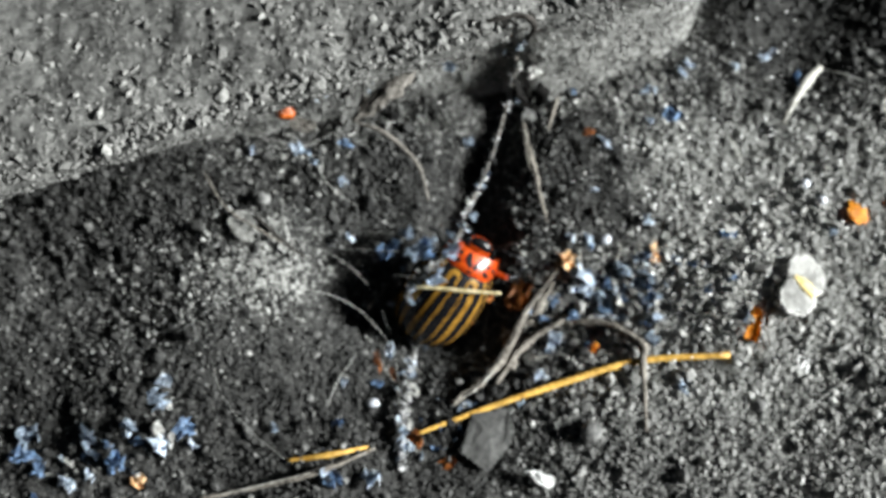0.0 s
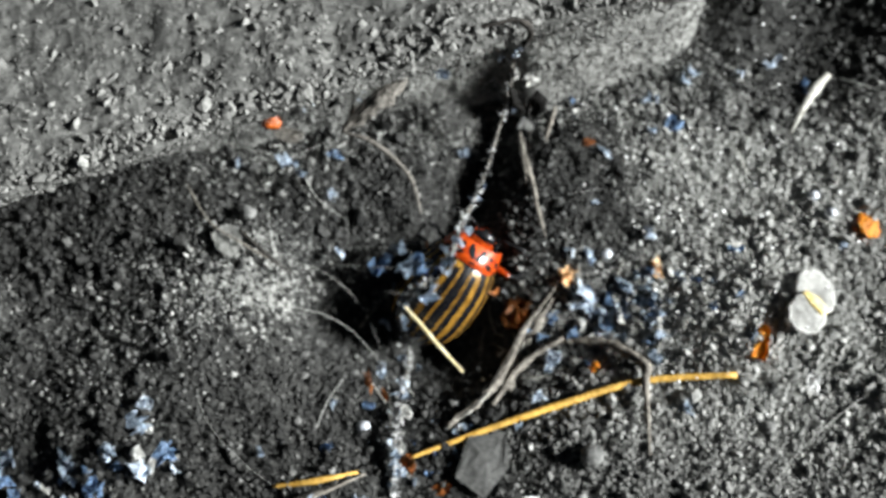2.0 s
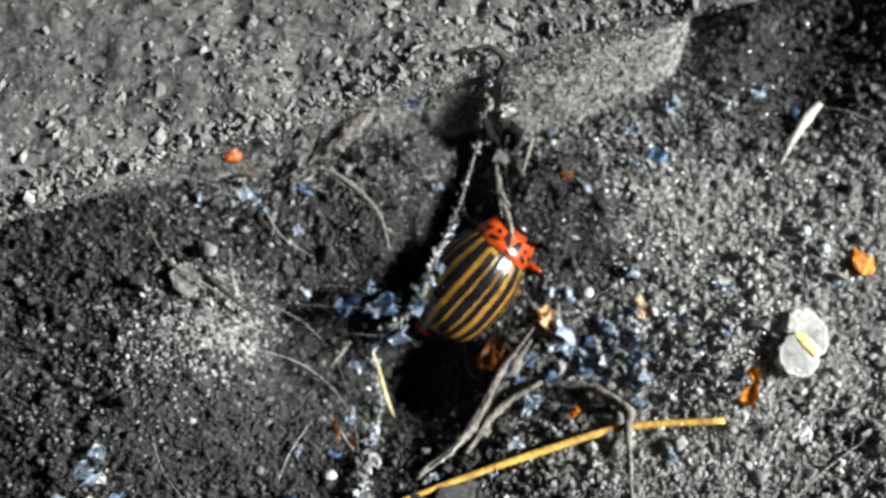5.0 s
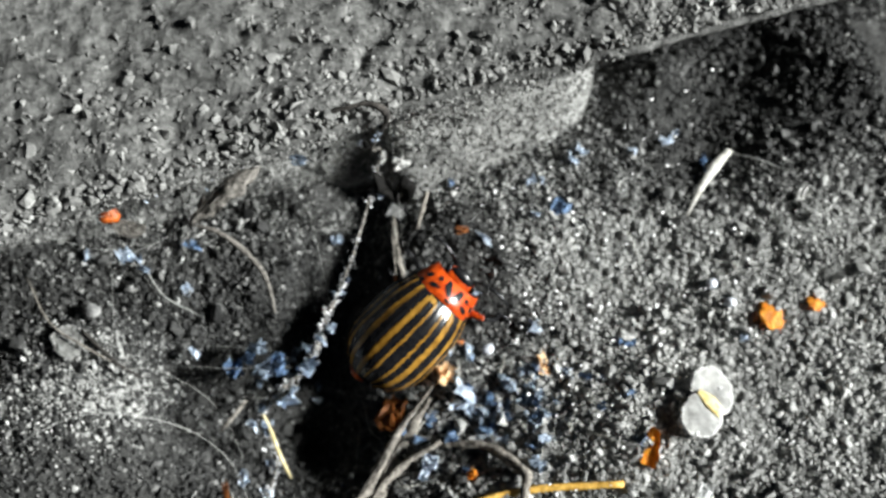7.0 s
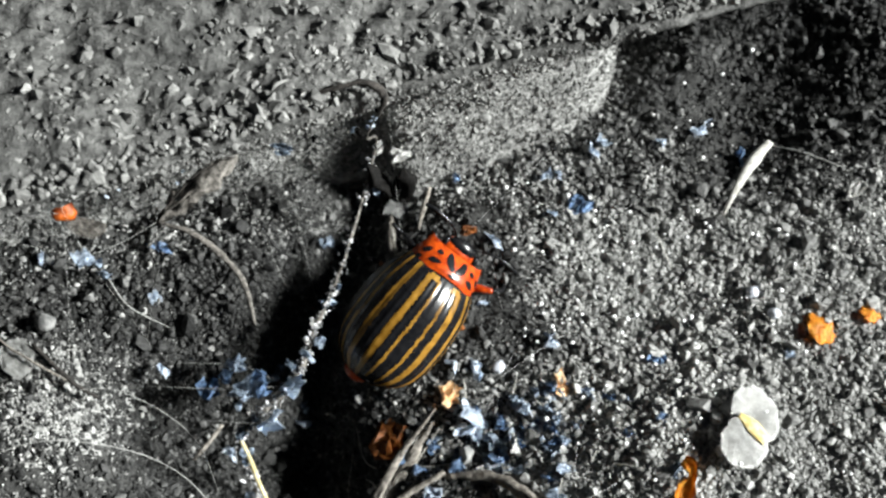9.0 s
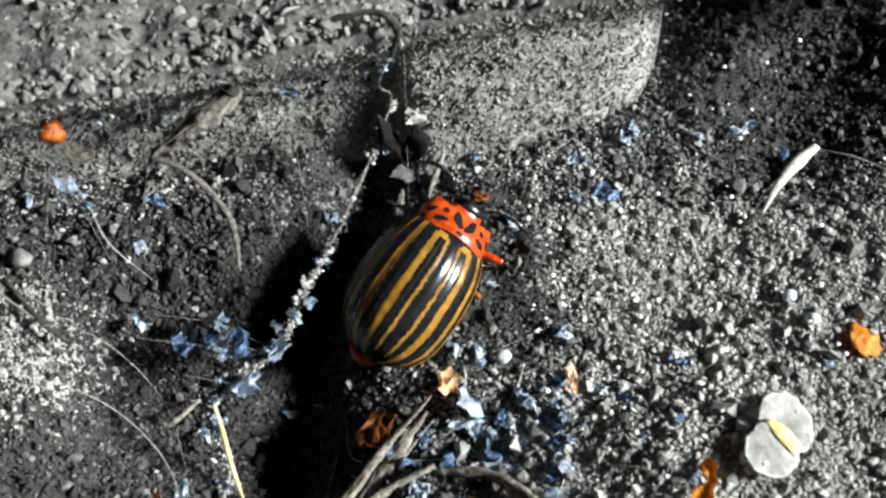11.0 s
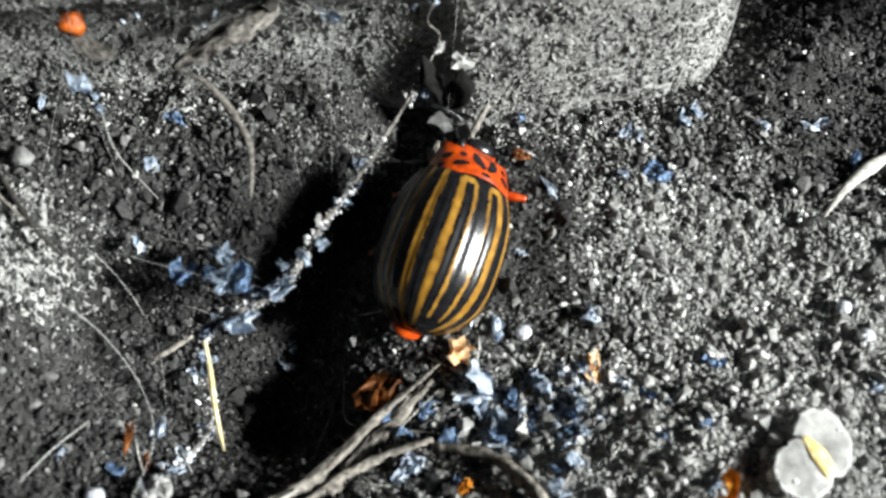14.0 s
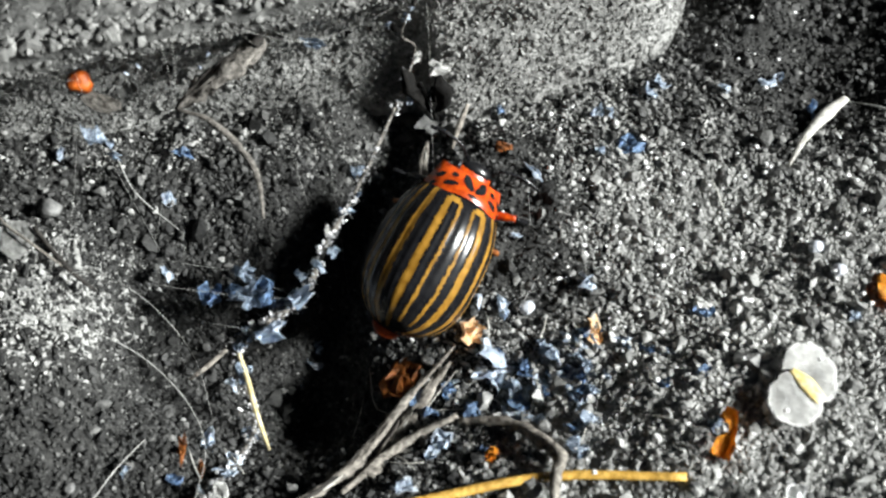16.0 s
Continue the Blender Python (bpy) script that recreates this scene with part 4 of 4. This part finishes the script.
for place, wide, long, kind, seed in (
    ((8.9, 10.7, 1.3), 0.5, 0.9, 0, 93), ((15.0, 11.6, 1.3), 0.7, 0.6, 0, 94), ((3.2, 12.0, 0.7), 0.6, 0.6, 1, 95),
    ((19.2, -1.3, -0.9), 1.2, 0.8, 1, 96), ((12.1, -0.1, -1.4), 0.6, 1.1, 1, 97), ((0.1, 15.2, 0.8), 1.0, 0.6, 0, 98),
    ((-6.8, 18.3, 1.5), 1.1, 0.8, 1, 99), ((-4.7, 10.4, -1.4), 0.9, 0.7, 1, 100), ((17.6, 12.1, 0.6), 0.7, 1.5, 0, 101),
    ((11.2, 11.7, 1.5), 0.7, 1.1, 0, 102), ((8.3, 10.8, 1.3), 0.6, 0.8, 0, 103)):
    flake(place, (wide, long), (FLAKE, BLUE, FLAKE, NAVY)[kind + 2 * (seed % 2)], STEEL if kind and seed % 2 else PALE, seed, group="pale flakes", lift=0.35, turn=seed * 1.7, tilt=0.5, lean=0.5, notch=0.55, thick=0.06)
for place, wide, long, kind, seed in (
    ((-27.8, -6.2, 4.0), 1.6, 1.5, 1, 104), ((-26.5, -8.0, 2.7), 1.3, 2.0, 1, 105), ((-37.7, -5.6, -1.4), 1.9, 1.6, 1, 106),
    ((-37.9, -7.1, -0.8), 1.8, 1.3, 1, 107), ((-33.5, -6.9, -0.7), 1.5, 1.3, 1, 108), ((-31.8, -8.7, -0.3), 1.6, 1.4, 1, 109),
    ((-28.8, -7.9, -0.3), 1.6, 1.3, 0, 110), ((-35.0, -9.4, -0.6), 0.8, 1.5, 0, 111), ((-28.0, -4.0, 0.4), 0.8, 1.2, 0, 112),
    ((-18.0, -12.4, -0.1), 1.3, 0.9, 1, 113), ((-15.5, -12.8, -0.3), 1.4, 1.2, 0, 114), ((-17.1, -8.8, -0.7), 0.8, 0.6, 1, 115)):
    flake(place, (wide, long), (FLAKE, BLUE, FLAKE, NAVY)[kind + 2 * (seed % 2)], STEEL if kind and seed % 2 else PALE, seed, group="pale flakes", lift=0.75, turn=seed * 1.7, tilt=0.8, lean=0.4, notch=0.6, sides=15, thick=0.06)
for place, wide, long, kind, seed in (
    ((4.5, -1.1, -2.6), 1.3, 1.2, 1, 116), ((2.7, -3.3, -3.4), 1.3, 1.2, 1, 117), ((-1.3, -4.7, -3.7), 1.3, 1.2, 0, 118),
    ((5.9, -5.1, -2.2), 0.9, 1.4, 0, 119), ((5.2, -6.4, -2.3), 1.4, 1.0, 1, 120), ((-2.3, -2.0, -4.2), 1.2, 1.4, 1, 121),
    ((-3.2, -7.6, -2.0), 0.9, 0.8, 0, 122), ((6.5, -0.3, -2.1), 0.9, 1.6, 1, 123), ((-8.9, 3.5, -2.7), 1.6, 1.0, 1, 124),
    ((-11.3, 3.5, -1.2), 0.8, 0.9, 1, 125), ((6.1, -10.3, -1.3), 0.7, 1.4, 0, 126)):
    flake(place, (wide, long), (FLAKE, BLUE, FLAKE, NAVY)[kind + 2 * (seed % 2)], STEEL if kind and seed % 2 else PALE, seed, group="pale flakes", lift=0.4, turn=seed * 1.7, tilt=0.5, lean=0.5, notch=0.55, thick=0.06)

r = random.Random(40)
for k in range(126):
    # a drift of small flakes below the beetle's way, thinning outwards
    x, y = r.gauss(4.6, 2.6), r.gauss(-2.2, 1.3)
    if k % 5 == 4 and k < 46:
        x, y = r.uniform(-18, 26), r.uniform(-10, 11)
    if 46 <= k < 92:
        x, y = (r.gauss(-32, 4.0), r.gauss(-8.2, 1.2)) if k < 72 else (r.gauss(-11, 2.2), r.gauss(-9.5, 1.2))
    place = (x, y, float(ground_z(np.float64(x), np.float64(y)) + rough(np.float64(x), np.float64(y), 11)) + 0.12)
    size = r.uniform(0.4, 1.1) + 0.3 * (k < 46 or k > 100) + 0.3 * (46 <= k < 60)
    flake(place, (size, size * r.uniform(0.5, 1.0)), (FLAKE, NAVY, BLUE, WHITE)[k % 4], (PALE, STEEL, PALE, "small white flake on the soil")[k % 4], 200 + k, group="drift of small flakes", lift=0.3, turn=r.uniform(0, 6), tilt=0.55, lean=0.5, notch=0.6, thick=0.05)

# ---- hairs and threads ----
HAIR = "fine pale curved plant hair"
strand("hair", "long pale arched hair above the hollow", "hair", SILK, [(-26.8, -1.0, 0.8), (-23.3, -0.2, 3.1), (-19.9, 0.2, 3.4), (-16.0, -0.7, 1.9), (-13.8, -2.0, -1.1), (-12.7, -4.5, -2.3), (-13.0, -8.1, -1.3)], (0.012, 0.018, 0.019, 0.018, 0.012), sides=5)
strand("hair", HAIR, "hair", SILK, [(-21.2, 2.3, 2.5), (-17.3, 2.5, 3.3), (-14.9, 1.7, 1.4), (-13.4, 0.4, -2.1), (-12.7, -2.3, -3.4)], (0.009, 0.013, 0.013, 0.009), sides=5, group="hairs")
strand("hair", HAIR, "hair", SILK, [(-24.7, -3.3, 0.7), (-24.2, -6.0, 0.2), (-22.6, -8.5, -0.1), (-20.9, -10.4, -0.4)], (0.010, 0.014, 0.010), sides=5, group="hairs")
strand("hair", "straight pale hair lying on the soil", "hair", SILK, [(9.5, -16.3, -1.2), (12.4, -14.2, -1.4), (15.2, -12.6, -1.3), (17.7, -11.5, -1.0)], (0.026, 0.034, 0.034, 0.022), sides=5, group="hairs")
strand("hair", "short pale arched hair on the soil", "hair", SILK, [(21.1, 10.7, 0.4), (22.8, 9.4, 1.1), (24.5, 8.0, 1.3)], (0.022, 0.045, 0.022), sides=5, group="hairs")
strand("hair", HAIR, "hair", SILK, [(-17.7, -7.2, -1.3), (-16.8, -5.5, -1.7), (-15.5, -4.1, -1.7)], (0.025, 0.04, 0.025), sides=5, group="hairs")


flake((3.0, 7.2, 3.7), (0.9, 0.6), BROWN, "tiny brown scrap caught in fine web", 58, name="scrap", category="scrap", lift=0.3)
r = random.Random(71)
for k in range(22):
    x, y = (r.uniform(-6, 9), r.uniform(-7, 0.5)) if k % 3 else (r.uniform(-16, 24), r.uniform(-10, 10))
    a, long = r.uniform(0, math.pi), r.uniform(0.8, 2.6)
    line = []
    for q in (-0.5, 0.0, 0.5):
        u, v = x + q * long * math.cos(a) + r.uniform(-0.15, 0.15), y + q * long * math.sin(a) + r.uniform(-0.15, 0.15)
        line.append((u, v, float(ground_z(np.float64(u), np.float64(v)) + rough(np.float64(u), np.float64(v), 11)) + 0.25))
    strand("fibre", "short pale plant fibre lying on the soil", "fibre", PITH, line, (0.02, 0.04, 0.015), group="fibres", sides=5, steps=5)


def web():
    """Threads under the slab's edge, with dust caught on them."""
    bm = bmesh.new()
    r = random.Random(9)
    anchors = [(-17.0, 10.4, 7.8), (-16.5, 8.5, 6.1), (-12.8, 9.9, 5.8), (-8.5, 12.0, 7.4), (-5.8, 12.0, 7.2), (0.0, 13.3, 8.9)]
    for a, b in zip(anchors, anchors[1:]):
        tube(bm, [a, Vector(a).lerp(Vector(b), 0.5) - Vector((0, 0, 0.3)), b], (0.012, 0.01, 0.012), 4, 5)
    for a in anchors:
        for _ in range(2):
            x = a[0] + r.uniform(-4, 4)
            end = (x, float(edge_y(np.float64(x))) - 0.2, 10.2)
            tube(bm, [a, Vector(a).lerp(Vector(end), 0.5) - Vector((0, 0, 0.2)), end], (0.007, 0.006, 0.007), 4, 4)
        x, y = a[0] + r.uniform(-3, 3), a[1] - r.uniform(4, 8)
        end = (x, y, float(ground_z(np.float64(x), np.float64(y))))
        tube(bm, [a, Vector(a).lerp(Vector(end), 0.5) - Vector((0, 0, 0.4)), end], (0.007, 0.006, 0.007), 4, 6)
    for end in ((-10.0, 1.8, 0.7), (-10.4, 3.3, 0.7), (-12.0, 2.3, 0.7), (-9.0, -0.2, 0.7)):
        tube(bm, [(-7.7, 1.7, 0.3), Vector((-7.7, 1.7, 0.3)).lerp(Vector(end), 0.5), end, Vector(end) + Vector((-3, 0.5, 0.6))], (0.012, 0.01, 0.008), 4, 5)
    tube(bm, [(-15.6, 7.4, 5.4), (-15.0, 6.3, 4.0), (-13.6, 5.9, 1.2)], (0.03, 0.03, 0.02), 4, 6)
    return tagged(part("spider_web", bm, SILK), "fine dusty spider threads under the slab's edge", "spider web", kind="stuff")


web()


def dust_web():
    """A slack sheet of hair-thin threads over the soil, with pale specks on it."""
    bm = bmesh.new()
    r = random.Random(17)
    spots = [(3.8, 2.3, 3.9), (3.0, 7.2, 3.7), (12.9, 5.9, 2.7), (16.0, 10.9, 4.5), (19.8, 4.1, 2.5), (2.5, -1.1, 3.0), (13.2, 0.6, 2.0), (10.5, -0.9, 2.0), (7.3, 1.7, 2.5), (9.8, 3.6, 2.5), (0.1, 3.9, 3.0), (4.0, 0.4, 2.5), (17.1, -7.6, 1.5), (7.7, -6.9, 1.0), (6.3, -4.6, 1.5), (5.9, 4.5, 3.0), (16.8, 1.2, 2.0), (14.2, -2.8, 1.5)]
    for p in spots:
        for _ in range(1):
            x, y = p[0] + r.uniform(-9, 9), p[1] + r.uniform(-9, 9)
            tube(bm, [p, Vector(p).lerp(Vector((x, y, 0)), 0.5) + Vector((0, 0, 0.3)), (x, y, float(ground_z(np.float64(x), np.float64(y))))], (0.004, 0.003, 0.004), 4, 3)
        for _ in range(13):
            at = Vector(p) + (Vector((r.gauss(0, 3.0), r.gauss(0, 3.0), r.uniform(-0.3, 0.6))) if _ else Vector())
            if at.x < 4.5 and at.y < 10:
                continue
            bmesh.ops.create_icosphere(bm, subdivisions=1, radius=min(0.17, r.lognormvariate(-2.3, 0.4)), matrix=Matrix.Translation(at) @ Matrix.Diagonal((1, r.uniform(0.5, 1), 0.6, 1)))
    return tagged(part("dust_web", bm, SPECK), "hair-thin web threads with white dust specks", "spider web", kind="stuff")


dust_web()



# ---- what moves ----
def motions():
    rows = [
        (0, -7.70, 1.14, -3.40, 46.0, 23.0, -35.0),
        (0.8, -7.53, 2.08, -3.20, 43.9, 23.3, -31.6),
        (1.5, -7.26, 2.24, -3.10, 42.0, 23.5, -33.7),
        (2.4, -6.81, 2.65, -2.80, 39.6, 23.8, -39.0),
        (3, -5.87, 3.28, -2.40, 38.0, 24.0, -38.9),
        (5.5, -2.42, 4.32, -1.50, 28.0, 29.0, -44.7),
        (6.1, -1.25, 4.11, -1.16, 27.8, 29.0, -46.3),
        (6.5, -0.89, 4.61, -0.93, 27.7, 29.0, -45.1),
        (7, -0.55, 4.03, -0.72, 27.5, 29.0, -48.0),
        (7.7, -0.61, 4.30, -0.42, 27.3, 29.0, -49.7),
        (8, -0.48, 4.36, -0.28, 27.2, 29.0, -50.0),
        (9, -0.53, 5.44, 0.15, 26.8, 32.0, -39.2),
        (9.6, -0.53, 4.65, 0.16, 26.6, 32.0, -35.8),
        (11.8, -0.12, 5.99, 0.20, 26.0, 32.0, -23.1),
        (12.2, 0.34, 6.10, 0.20, 26.0, 32.0, -18.0),
        (12.5, -0.07, 6.11, 0.20, 26.0, 32.0, -12.7),
        (13.2, -0.18, 5.94, 0.19, 26.0, 32.0, -10.0),
        (14, -0.65, 5.41, 0.18, 26.0, 32.0, -5.0),
        (14.5, -0.85, 5.68, 0.17, 26.0, 32.0, -6.3),
        (15.2, -0.82, 5.04, 0.16, 26.0, 32.0, -11.5),
        (16, -1.02, 4.48, 0.15, 26.0, 32.0, -22.3),
    ]
    walk(BEETLE, [(t, pose(x * MM, y * MM, z * MM, rx, ry, rz)) for t, x, y, z, rx, ry, rz in rows])
    for leg, hip, s, n in LEGS:
        steps = []
        for k in range(0, 41):
            t = k * 0.4
            swing = 13 * math.sin(t * 4.1 + n * 2.1 + (math.pi if s > 0 else 0))
            lift = 5 * math.cos(t * 4.1 + n * 2.1 + (math.pi if s > 0 else 0))
            steps.append((t, pose(hip.x * MM, hip.y * MM, hip.z * MM, 0, -s * max(0, lift), swing)))
        walk(leg, steps)
    rows = [
        (0, -10.86, -0.15, -0.33, 0, -1.2, -15.8),
        (0.8, -11.00, -0.12, -0.33, 0, -1.6, -14.2),
        (1.2, -10.60, -0.03, -0.33, 0, 4.0, -29.1),
        (1.5, -10.47, -0.17, -0.33, 0, 11.4, -58.3),
        (2, -10.96, -0.03, -0.33, 0, 22.8, -55.3),
        (2.4, -11.00, -0.14, -0.33, 0, 13.5, -48.2),
        (2.7, -11.22, 0.03, -0.33, 0, 7.1, -36.4),
        (3, -10.90, -0.17, -0.43, 0, 58.9, -78.7),
        (16, -10.90, -0.17, -0.43, 0, 58.9, -78.7),
    ]
    walk(STICK, [(t, pose(x * MM, y * MM, z * MM, rx, ry, rz)) for t, x, y, z, rx, ry, rz in rows])


motions()
